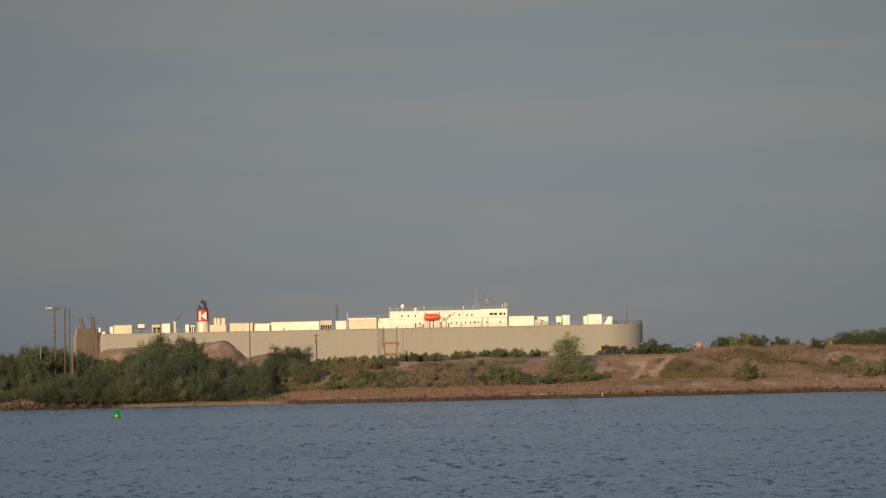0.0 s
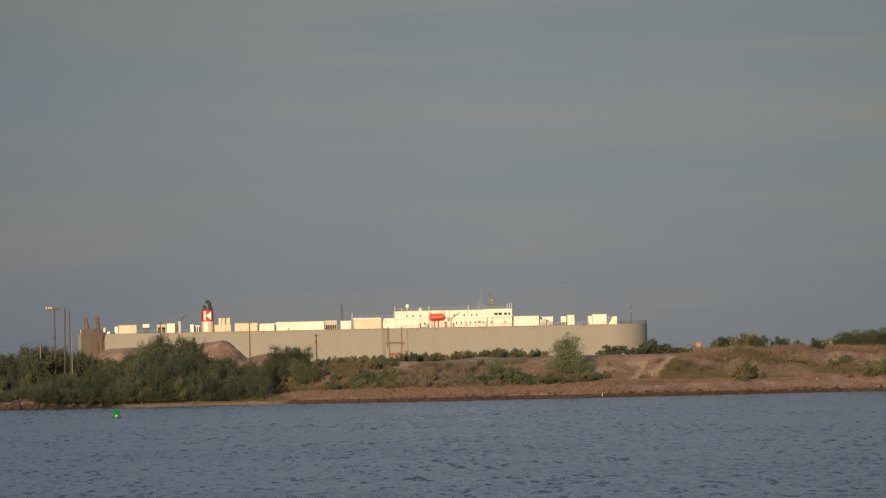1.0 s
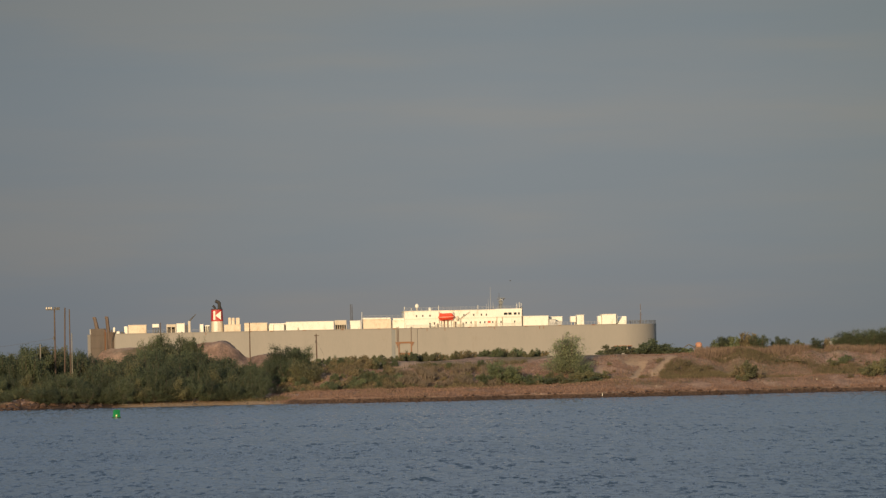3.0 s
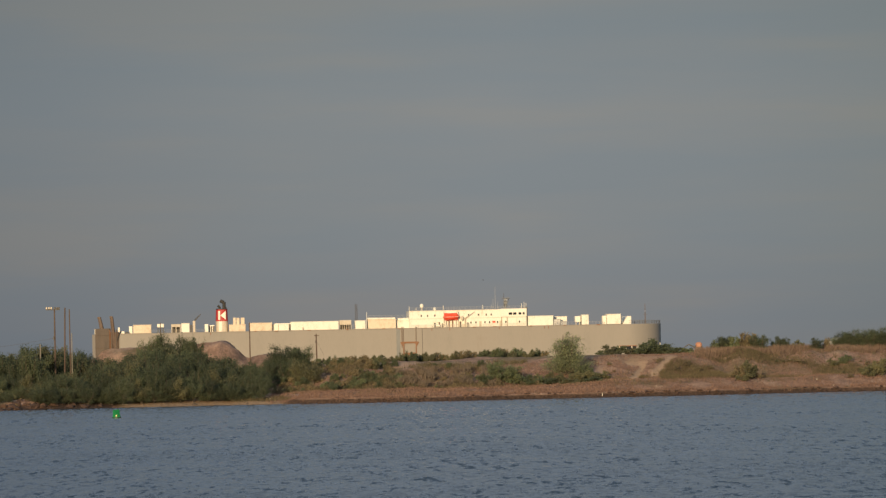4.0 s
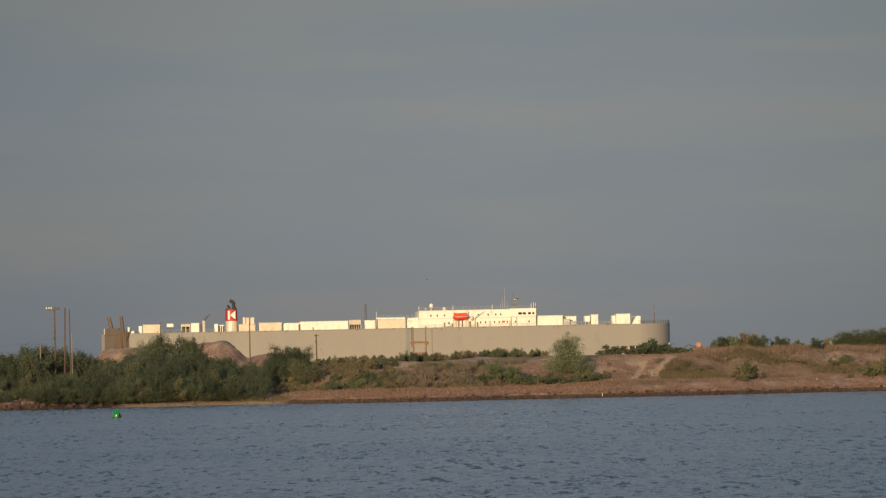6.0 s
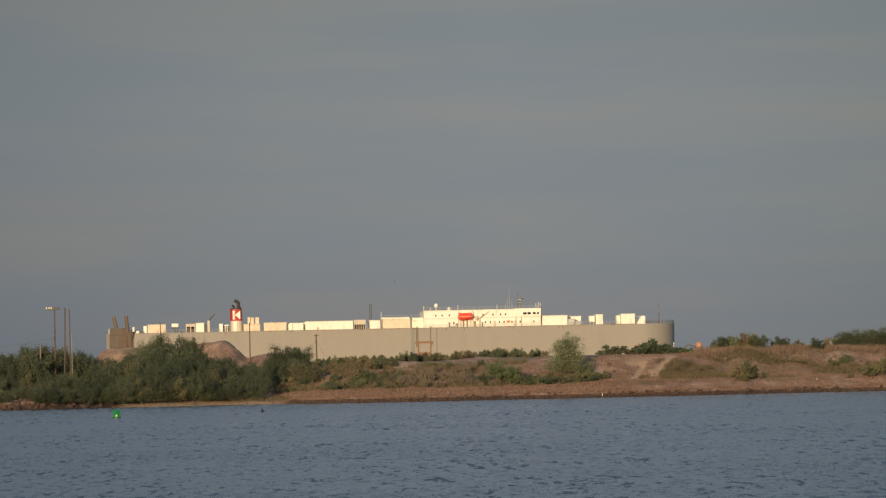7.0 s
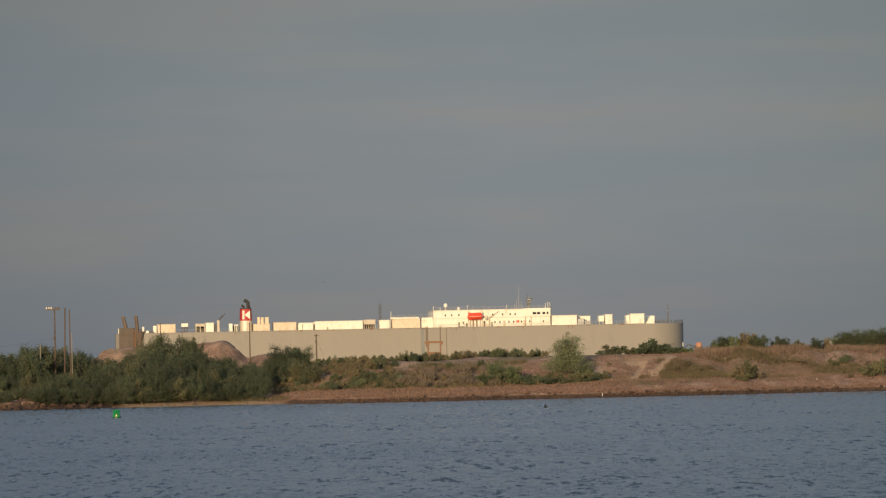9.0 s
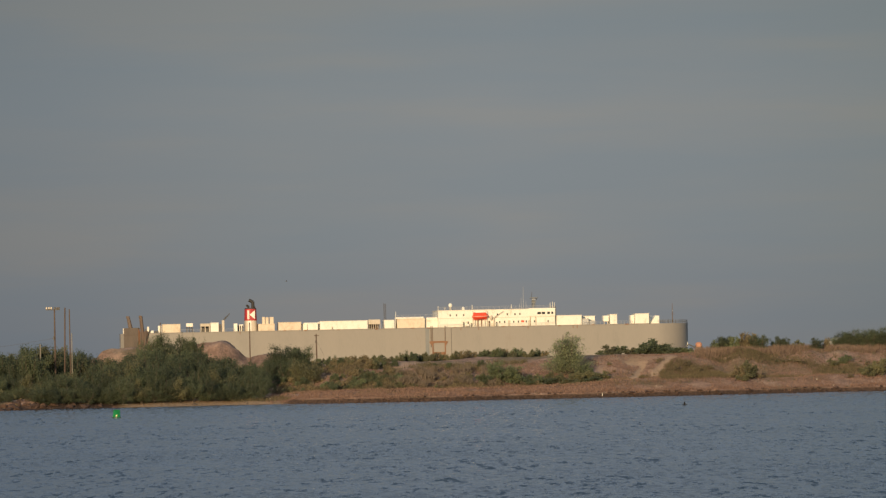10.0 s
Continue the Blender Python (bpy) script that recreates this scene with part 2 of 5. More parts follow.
def water_material():
    m = bpy.data.materials.new("choppy_harbour_water")
    m.use_nodes = True
    t = m.node_tree
    bsdf = t.nodes["Principled BSDF"]
    co = t.nodes.new("ShaderNodeTexCoord")
    n1 = node(t, "ShaderNodeTexNoise", Scale=0.02, Detail=3.0)
    link(t, co.outputs["Object"], n1.inputs["Vector"])
    sep = t.nodes.new("ShaderNodeSeparateXYZ")
    link(t, co.outputs["Object"], sep.inputs[0])

    def maths(how, a, b):
        n = t.nodes.new("ShaderNodeMath")
        n.operation = how
        for sock, v in zip(n.inputs, (a, b)):
            if hasattr(v, "is_linked"):
                link(t, v, sock)
            else:
                sock.default_value = v
        return n.outputs[0]
    # short steep wavelets that lengthen with the fetch
    fetch = maths("MAXIMUM", maths("ABSOLUTE", maths("DIVIDE", sep.outputs["Y"], 450.0), 0.0), 0.05)
    u = maths("DIVIDE", sep.outputs["X"], maths("POWER", fetch, 0.25))
    v = maths("MULTIPLY", maths("LOGARITHM", fetch, 2.71828), 62.0)
    place_uv = t.nodes.new("ShaderNodeCombineXYZ")
    link(t, u, place_uv.inputs[0])
    link(t, v, place_uv.inputs[1])
    slopes = []
    for scale, off in ((0.85, 0.0), (2.7, 31.0)):
        n = node(t, "ShaderNodeTexNoise", Scale=scale, Detail=3.0, Roughness=0.6)
        shift = t.nodes.new("ShaderNodeMapping")
        shift.inputs["Location"].default_value = (off, off, 0)
        link(t, place_uv.outputs[0], shift.inputs[0])
        link(t, shift.outputs[0], n.inputs["Vector"])
        part_of = t.nodes.new("ShaderNodeSeparateXYZ")
        link(t, n.outputs["Color"], part_of.inputs[0])
        slopes.append((part_of.outputs[0], part_of.outputs[1]))
    broad = t.nodes.new("ShaderNodeMapping")
    broad.inputs["Scale"].default_value = (0.022, 0.13, 1.0)
    link(t, place_uv.outputs[0], broad.inputs[0])
    gust_noise = node(t, "ShaderNodeTexNoise", Scale=1.0, Detail=3.0, Roughness=0.55)
    link(t, broad.outputs[0], gust_noise.inputs["Vector"])
    gusts = node(t, "ShaderNodeMapRange")
    for k, val in (("From Min", 0.35), ("From Max", 0.65), ("To Min", 0.5), ("To Max", 1.35)):
        gusts.inputs[k].default_value = val
    link(t, gust_noise.outputs["Fac"], gusts.inputs["Value"])
    steep = maths("MAXIMUM", maths("SUBTRACT", slopes[0][1], 0.52), 0.0)
    lesser = maths("MAXIMUM", maths("SUBTRACT", slopes[1][1], 0.48), 0.0)
    tilt_y = maths("MULTIPLY", maths("ADD", maths("MULTIPLY", maths("DIVIDE", maths("MULTIPLY", steep, 3.9), maths("POWER", fetch, 0.75)), gusts.outputs[0]), maths("MULTIPLY", lesser, 1.1)), -1.0)
    tilt_x = maths("MULTIPLY", maths("SUBTRACT", slopes[1][0], 0.5), 0.25)
    tilt = t.nodes.new("ShaderNodeCombineXYZ")
    link(t, tilt_x, tilt.inputs[0])
    link(t, tilt_y, tilt.inputs[1])
    geo = t.nodes.new("ShaderNodeNewGeometry")
    total = t.nodes.new("ShaderNodeVectorMath")
    total.operation = "ADD"
    link(t, geo.outputs["Normal"], total.inputs[0])
    link(t, tilt.outputs[0], total.inputs[1])
    unit = t.nodes.new("ShaderNodeVectorMath")
    unit.operation = "NORMALIZE"
    link(t, total.outputs[0], unit.inputs[0])
    link(t, unit.outputs[0], bsdf.inputs["Normal"])
    link(t, ramp(t, n1.outputs["Fac"], [(0.35, (0.022, 0.044, 0.078)), (0.65, (0.030, 0.054, 0.092))]), bsdf.inputs["Base Color"])
    bsdf.inputs["Roughness"].default_value = 0.16
    bsdf.inputs["IOR"].default_value = 1.33
    return m


GROUND = ground_material()
WATER = water_material()


# ---- building helpers ----
def mesh_of(name, bm, mat, smooth=False):
    bm.normal_update()
    me = bpy.data.meshes.new(name)
    bm.to_mesh(me)
    bm.free()
    me.materials.append(mat)
    if smooth:
        me.polygons.foreach_set("use_smooth", [True] * len(me.polygons))
    return me


def part(name, bm, mat, parent=None, label="", smooth=False):
    ob = new(name, mesh_of(name, bm, mat, smooth) if isinstance(bm, bmesh.types.BMesh) else bm)
    ob.parent = parent
    return tagged(ob, label)


def thing(name, m, label, category, group=""):
    ob = new(name)
    ob.matrix_basis = m
    return tagged(ob, label, category, group)


def box(x0, x1, y0, y1, z0, z1, bevel=0.06, bm=None):
    """A block with rounded edges."""
    bm = bm or bmesh.new()
    made = bmesh.ops.create_cube(bm, size=1, matrix=Matrix.LocRotScale(((x0 + x1) / 2, (y0 + y1) / 2, (z0 + z1) / 2), None, (x1 - x0, y1 - y0, z1 - z0)))
    if bevel:
        edges = list({e for v in made["verts"] for e in v.link_edges})
        bmesh.ops.bevel(bm, geom=edges, offset=min(bevel, 0.3 * min(x1 - x0, y1 - y0, z1 - z0)), segments=1, affect="EDGES")
    return bm


def rod(a, b, r0, r1=None, seg=8, bm=None):
    """A tapered round bar from a to b."""
    bm = bm or bmesh.new()
    a, b = Vector(a), Vector(b)
    m = Matrix.Translation((a + b) / 2) @ (b - a).to_track_quat("Z", "Y").to_matrix().to_4x4()
    bmesh.ops.create_cone(bm, cap_ends=True, segments=seg, radius1=r0, radius2=r0 if r1 is None else r1, depth=(b - a).length, matrix=m)
    return bm


def ball(c, r, bm=None, sub=2, scale=(1, 1, 1)):
    bm = bm or bmesh.new()
    bmesh.ops.create_icosphere(bm, subdivisions=sub, radius=r, matrix=Matrix.Translation(c) @ Matrix.Diagonal((*scale, 1)))
    return bm


def prism(points, y0, y1, bevel=0.0):
    """An outline in x and z, carried from y0 to y1."""
    bm = bmesh.new()
    f = bm.faces.new([bm.verts.new((x, y0, z)) for x, z in points])
    made = bmesh.ops.extrude_face_region(bm, geom=[f])
    bmesh.ops.translate(bm, vec=(0, y1 - y0, 0), verts=[v for v in made["geom"] if isinstance(v, bmesh.types.BMVert)])
    bmesh.ops.recalc_face_normals(bm, faces=bm.faces)
    if bevel:
        bmesh.ops.bevel(bm, geom=list(bm.edges), offset=bevel, segments=1, affect="EDGES")
    return bm


# ---- the land ----
SHORE = ((-400, 1515), (-180, 1531), (-124, 1545), (-94, 1561), (-62, 1579), (-46, 1579), (-30, 1565), (0, 1565), (18, 1577), (56, 1588), (84, 1604), (110, 1621), (140, 1629), (400, 1681))
PLATEAU = ((-400, 5), (-135, 6), (-100, 7), (-60, 9), (-45, 10.3), (-32, 10.8), (-15, 11.0), (0, 10.9), (10, 11.3), (20, 11.5), (43, 11.7), (66, 11.7), (78, 12.0), (105, 12.4), (133, 12.0), (400, 11))
MOUNDS = ((-71.5, 1723, 10.0, 13.5, 14.0), (-99.5, 1738, 9.7, 15.0, 18.0), (-90, 1738, 9.9, 14.0, 14.0), (-56, 1726, 4.8, 10.0, 12.0), (10, 1690, 0.5, 9.0, 8.0), (-115, 1561, 1.5, 9.0, 7.0))


SCARS = (((53.4, 1652.6), (58.4, 1653.6)), ((58.4, 1653.6), (56.4, 1641.8)), ((56.4, 1641.8), (54.1, 1627.1)), ((66.4, 1656.6), (63.4, 1644.7)), ((63.4, 1644.7), (60.4, 1632.7)), ((46.0, 1640.0), (44.0, 1628.0)))


def smooth_step(a, b, x):
    t = np.clip((x - a) / (b - a), 0, 1)
    return t * t * (3 - 2 * t)


def rough_at(x, y, s, seed=0.0):
    return noise.noise(Vector((x * s + seed, y * s, seed * 1.7)))


def shore_at(x):
    sx, sy = zip(*SHORE)
    return float(np.interp(x, sx, sy)) + 2.2 * rough_at(x, 0, 0.06, 3.1) + 0.9 * rough_at(x, 0, 0.35, 9.4)


def scar_at(x, y):
    """How far the turf is worn away: 1 in the middle of an eroded track, 0 off it."""
    best = 0.0
    if 40 < x < 75 and 1615 < y < 1672:
        for (ax, ay), (bx, by) in SCARS:
            ux, uy = bx - ax, (by - ay) * 0.4
            f = min(1, max(0, ((x - ax) * ux + (y - ay) * 0.4 * uy) / (ux * ux + uy * uy)))
            r = math.hypot(x - ax - f * ux, (y - ay) * 0.4 - f * uy) + 0.5 * rough_at(x, y, 0.6, 2.2)
            best = max(best, 1 - float(smooth_step(0.5, 1.9, r)))
        r = math.hypot((x - 57) / 13, (y - 1657) / 9) + 0.35 * rough_at(x, y, 0.25, 7.0)
        best = max(best, 0.55 * (1 - float(smooth_step(0.6, 1.1, r))))
    return best


def ground_at(x, y):
    """The height of the land at x, y."""
    d = y - shore_at(x)
    px, pz = zip(*PLATEAU)
    top = float(np.interp(x, px, pz))
    east = smooth_step(20, 60, x)
    lip = 1.45 * smooth_step(0.2, 1.5, d) * smooth_step(-48, -40, x) + 0.9 * smooth_step(0, 7, d) * (1 - smooth_step(-48, -40, x))
    terrace = (1.6 + 1.6 * east) * smooth_step(3, 26, d)
    rest = top - lip - terrace
    a, b = 32 + 4 * rough_at(x, 0, 0.05, 5), 94 - 22 * east + 9 * rough_at(x, 0, 0.07, 8)
    z = -2.5 + 2.5 * smooth_step(-14, 0, d) + lip + terrace + rest * smooth_step(a, b, d)
    gully = max(0.0, rough_at(x, y * 0.25, 0.13, 2.0)) * 3.2 * smooth_step(a, a + 14, d) * (1 - smooth_step(b - 6, b + 6, d))
    z -= gully * (0.4 + 0.6 * east)
    heap = 0.0
    for mx, my, mh, rx, ry in MOUNDS:
        r = math.hypot((x - mx) / rx, (y - my) / ry)
        if r < 1.6:
            heap = max(heap, mh * (1 - smooth_step(0.3, 1.2, r + 0.22 * rough_at(x, y, 0.15, 6) + 0.10 * rough_at(x, y, 0.5, 3))))
    z += heap
    z -= 0.45 * scar_at(x, y)
    if d > 0:
        z += min(d / 10, 1) * (0.55 * rough_at(x, y, 0.12, 1) + 0.25 * rough_at(x, y, 0.5, 4))
    return z - (top + 6) * smooth_step(1810, 1905, y)


def build_land():
    xs = np.concatenate([np.linspace(-400, -150, 26)[:-1], np.linspace(-150, 150, 401), np.linspace(150, 400, 26)[1:]])
    ds = np.concatenate([np.linspace(-14, 0, 6)[:-1], np.linspace(0, 4, 9)[:-1], np.linspace(4, 120, 95)[:-1], np.linspace(120, 330, 30)])
    verts, faces = [], []
    n = len(ds)
    for x in xs:
        s = shore_at(float(x))
        for d in ds:
            verts.append((float(x), s + float(d), float(ground_at(float(x), s + float(d)))))
    for i in range(len(xs) - 1):
        for j in range(n - 1):
            faces.append((i * n + j, (i + 1) * n + j, (i + 1) * n + j + 1, i * n + j + 1))
    me = bpy.data.meshes.new("land")
    me.from_pydata(verts, [], faces)
    me.polygons.foreach_set("use_smooth", [True] * len(me.polygons))
    worn = me.attributes.new("worn", "FLOAT", "POINT")
    worn.data.foreach_set("value", [scar_at(v[0], v[1]) for v in verts])
    me.materials.append(GROUND)
    tagged(new("ground", me), "low brown spit of dry turf and bare soil above the water", "ground", kind="structure")


build_land()


# ---- the water ----
def build_water():
    bm = bmesh.new()
    bmesh.ops.create_grid(bm, x_segments=24, y_segments=24, size=4700)
    bed = part("water", bm, WATER)
    bed.matrix_basis = pose(0, 0, -0.45)
    tagged(bed, "wide blue-grey harbour water reaching the horizon", "water", kind="structure")
    rng = np.random.default_rng(4)
    rows = [390.0]
    while rows[-1] < 1690:
        rows.append(rows[-1] + 0.34 * (rows[-1] / 450) ** 2)
    ys = np.array(rows)
    us = np.linspace(-1, 1, 291)
    Y, U = np.meshgrid(ys, us, indexing="ij")
    X = U * (0.079 * Y * 1.05 + 9)
    gust = np.zeros_like(X)
    for k in range(8):
        a = rng.uniform(0, 6.28)
        gust += np.sin((X * np.cos(a) * 0.8 + Y * np.sin(a)) * 6.28 / rng.uniform(40, 170) + rng.uniform(0, 6.28))
    gust = 1 + 0.075 * gust
    # the waves lengthen with the fetch, away from the sheltered near water
    A = 0.46 * X / (Y / 450) ** 0.3
    B = 450 - 450 * 450 / Y
    Z = np.zeros_like(X)
    for k in range(80):
        lam = 0.5 * 3.4 ** rng.uniform(0, 1)
        a = radians(90 + rng.uniform(-66, 66))
        Z += np.sin((A * math.cos(a) + B * math.sin(a)) * 6.28318 / lam + rng.uniform(0, 6.28))
    Z /= math.sqrt(40)
    chop = np.zeros_like(X)
    for k in range(36):
        lam = 0.6 * 1.7 ** rng.uniform(0, 1)
        a = radians(90 + rng.uniform(-60, 60))
        chop += np.sin((A * 1.5 * math.cos(a) + B * math.sin(a)) * 6.28318 / lam + rng.uniform(0, 6.28))
    chop = np.maximum(0, chop / math.sqrt(18) * gust - 1.9) ** 0.5
    # a low ripple, with scattered short crests that stand up out of it
    Z = (0.008 * Z * (Y / 450) ** 1.35 + 0.06 * np.maximum(0, Z * gust - 1.6) ** 0.6 * (Y / 450) ** 0.45 + 0.09 * chop * (Y / 450) ** 0.3) * (1 - 0.55 * smooth_step(1350, 1560, Y))
    r, c = X.shape
    co = np.stack([X, Y, Z], -1).reshape(-1, 3).astype(np.float32)
    idx = np.arange(r * c).reshape(r, c)
    quads = np.stack([idx[:-1, :-1], idx[:-1, 1:], idx[1:, 1:], idx[1:, :-1]], -1).reshape(-1, 4).astype(np.int32)
    me = bpy.data.meshes.new("water_surface")
    me.vertices.add(len(co))
    me.vertices.foreach_set("co", co.ravel())
    me.loops.add(quads.size)
    me.loops.foreach_set("vertex_index", quads.ravel())
    me.polygons.add(len(quads))
    me.polygons.foreach_set("loop_start", np.arange(0, quads.size, 4, dtype=np.int32))
    me.update(calc_edges=True)
    me.polygons.foreach_set("use_smooth", [True] * len(me.polygons))
    me.materials.append(WATER)
    return tagged(new("water_surface", me), "choppy blue-grey harbour water with short wind waves", "water", kind="structure")


water_surface = build_water()


# ---- the ship ----
def hull_outline(z):
    """The hull's plan at height z: stern square, one quarter cut for the ramp, bow round."""
    tip = 104.4 - 7.0 * (1 - smooth_step(-2, 14, z))
    start = 90.5 - 10.0 * (1 - smooth_step(-2, 16, z))
    pts = [(-102.2, 16.0), (-102.2, -6.0), (-101.0, -7.6), (-92.2, -16.0)]
    for i in range(1, 12):
        pts.append((-92.2 + (start + 92.2) * i / 11, -16.0))
    for i in range(1, 72):
        a = math.pi * i / 72
        s, c = math.sin(a), math.cos(a)
        pts.append((start + (tip - start) * s ** 0.8, -16.0 * math.copysign(abs(c) ** 0.75, c)))
    for i in range(12):
        pts.append((start - (start + 92.2) * i / 12, 16.0))
    return pts


def build_ship():
    ship = thing("car_carrier", pose(-31.0, 2016, 0, 0, 0, 1.5), "long slab-sided grey car carrier with white deckhouses under way", "ship")
    bm = bmesh.new()
    rings = []
    for z in (-8, -2, 3, 8, 13, 18, 22.85):
        rings.append([bm.verts.new((x, y, z)) for x, y in hull_outline(z)])
    n = len(rings[0])
    for lo, hi in zip(rings, rings[1:]):
        for i in range(n):
            bm.faces.new((lo[i], lo[(i + 1) % n], hi[(i + 1) % n], hi[i]))
    bm.faces.new(rings[-1])
    bm.faces.new(rings[0][::-1])
    bmesh.ops.recalc_face_normals(bm, faces=bm.faces)
    hull = part("hull", bm, HULL, ship, "grey painted steel hull with faint streaks")
    # hull fittings: shell door with rusty frame, guide rails, seams, rubbing strip, mooring opening
    # shade by the deckhouse end, painted as a grey strip on the plating
    part("guide_strip", box(6.6, 7.9, -16.12, -15.9, 12, 23.0, 0.03), GREY, hull, "grey strip painted for the shade by the deckhouse end")
    for x in (8.6, 9.1, 13.7):
        part("guide_rail", box(x - 0.13, x + 0.13, -16.2, -15.9, 12 if x > 9 else 16, 23.4, 0.03), RUST, hull, "rust-brown steel rail")
    part("guide_rail", box(15.9, 16.05, -16.1, -15.9, 12, 22.6, 0.03), DARK, hull)
    part("door_frame", prism([(7.9, 17.9), (8.6, 18.1), (14.1, 18.1), (14.8, 17.9), (14.3, 17.1), (13.85, 16.4), (13.85, 10), (13.5, 10), (13.5, 17.2), (13.0, 17.5), (9.9, 17.5), (9.4, 17.2), (9.4, 10), (9.05, 10), (9.05, 16.4), (8.3, 17.2)], -16.3, -15.9), ORANGE_RUST, hull, "orange rusted frame of the side door")
    part("side_door", box(9.7, 13.2, -16.1, -15.9, 10, 16.9, 0.05), HULL, hull)
    part("door_bar", box(9.5, 13.4, -16.32, -16.0, 13.2, 14.2, 0.05), ORANGE_RUST, hull)
    # not cut in: the opening's shade is the block's own dark colour
    part("mooring_opening", box(88.0, 94.0, -16.06, -15.2, 13.5, 14.9, 0.1), GLASS_AND_SHADE, hull, "near-black block painted for the shade of a mooring opening")
    part("opening_frame", box(87.6, 88.1, -16.12, -15.6, 13.2, 15.1, 0.05), TAN, hull, "pale frame post of the mooring opening")
    for x in (90.2, 92.4):
        part("opening_frame", box(x - 0.2, x + 0.2, -16.12, -15.6, 13.4, 15.0, 0.05), TAN, hull)
    part("opening_sill", box(87.6, 94.3, -16.14, -15.6, 14.9, 15.2, 0.03), ORANGE_RUST, hull)
    # solid block near the stem; its black paints the shade inside an opening
    part("bow_chock", box(101.6, 103.4, -7.6, -5.0, 14.0, 15.6, 0.1), SOOT, hull, "black block painted for the shaded opening of a bow chock")
    part("chock_plate", box(102.9, 103.7, -7.9, -6.4, 14.4, 16.0, 0.08), WHITE, hull, "small white plate beside the chock")
    for i, x in enumerate((-44.0, -36.4, -24.5, -11.0, 2.2, 8.0, 17.3, 35.0, 42.6, 55.5, 68.0, 80.5)):
        part("rust_patch", box(x - 0.5 - 0.2 * (i % 3), x + 0.4, -16.19, -15.9, 22.72 - 0.1 * (i % 2), 22.97, 0.02), ORANGE_RUST, hull)
    for x in (19.5, 26.0, 44.0, 60.5, 62.0, -60):
        part("rust_streak", box(x - 0.12, x + 0.12, -16.035, -15.95, 22.0 - 0.05 * abs(x % 7), 22.8, 0), ORANGE_RUST, hull, "short rust streak below the deck edge")
    part("deck_edge", box(-92.1, 88.5, -16.15, -15.6, 22.75, 22.95, 0.03), HULL, hull)
    # stern quarter ramp, folded upright across the cut corner, with its two king posts
    ramp_part = part("stern_ramp", box(-5.4, 1.4, -0.6, 0.5, 6.0, 24.9, 0.1), RAMP, ship, "brown-grey stern ramp folded upright")
    ramp_part.matrix_basis = pose(-96.8, -12.2, 0, 0, 0, -43)
    part("recess", box(1.4, 5.4, -0.1, 0.5, 6.0, 23.6, 0.05), RUST, ramp_part, "rusty recess beside the ramp")
    for x, mat in ((1.7, ORANGE_RUST), (2.6, RAMP), (4.9, RAMP)):
        part("ramp_rib", box(x - 0.14, x + 0.14, -0.5, -0.05, 6.2, 24.4, 0.04), mat, ramp_part)
    for z in (9, 13.5, 18, 22.5):
        part("ramp_beam", box(-5.3, 1.3, -0.72, -0.55, z - 0.1, z + 0.1, 0.03), RAMP, ramp_part)
    for (x0, z0), (x1, z1), y in (((-98.3, 23.0), (-99.5, 28.9), -9.5), ((-93.8, 15.0), (-95.1, 29.0), -14.4)):
        bm = rod((x0, y, z0), (x1, y, z1), 0.8, 0.6, 6)
        post = part("king_post", bm, RUST, ship, "leaning rust-brown ramp post")
        part("post_head", box(x1 - 0.7, x1 + 0.35, y - 0.4, y + 0.4, z1 - 0.5, z1 + 0.2, 0.08), RUST, post)
        part("wire", rod((x1, y, z1), (x0 + 2.6, y - 0.6, z0 - 4), 0.07, seg=5), SOOT, post)
    bm = rod((-93.0, -15.9, 21.0), (-91.9, -15.9, 24.0), 0.25, 0.2, 6)
    rod((-91.9, -15.9, 24.0), (-93.4, -15.9, 20.2), 0.16, 0.12, 6, bm)
    part("ramp_hook", bm, SOOT, ship)

    def house(x0, x1, z1, y0=-14.5, y1=-4.0, z0=22.9, mat=WHITE, name="deckhouse", label="white painted steel deckhouse", lip=True, owner=ship):
        ob = part(name, box(x0, x1, y0, y1, z0, z1, 0.08), mat, owner, label)
        if lip and x1 - x0 > 2:
            part("roof_edge", box(x0 - 0.1, x1 + 0.1, y0 - 0.12, y1 + 0.1, z1 - 0.02, z1 + 0.12, 0.03), mat, ob)
        return ob

    def railing(x0, x1, y, z, h=1.05, step=2.0, post_mat=GALV):
        bar = part("railing", rod((x0, y, z + h), (x1, y, z + h), 0.045, seg=5), post_mat, ship, "thin grey steel railing")
        part("mid_rail", rod((x0, y, z + h * 0.55), (x1, y, z + h * 0.55), 0.035, seg=5), post_mat, bar)
        me = mesh_of("post", rod((0, 0, 0), (0, 0, h), 0.05, seg=5), post_mat)
        count = max(2, int((x1 - x0) / step) + 1)
        for i in range(count):
            p = part("post", me, post_mat, bar)
            p.matrix_basis = pose(x0 + (x1 - x0) * i / (count - 1), y, z)

    def door(owner, x, y, z, w=0.85, h=1.95):
        part("door", box(x - w / 2, x + w / 2, y - 0.05, y + 0.05, z, z + h, 0.02), TAN, owner)

    # after deck
    house(-101.3, -100.4, 24.8, -7, -2)
    house(-92.9, -92.2, 25.2, -15, -11)
    house(-92.0, -90.6, 23.8, -15.2, -12)
    house(-90.3, -89.2, 23.6, -15, -13, mat=DARK, name="winch", label="dark mooring winch")
    house(-89.0, -87.8, 25.5, -13, -10)
    aft = house(-87.5, -81.1, 25.85, mat=CREAM, label="rust-stained cream deckhouse")
    part("side_seam", box(-84.3, -84.2, -14.56, -14.4, 23, 25.8, 0), TAN, aft)
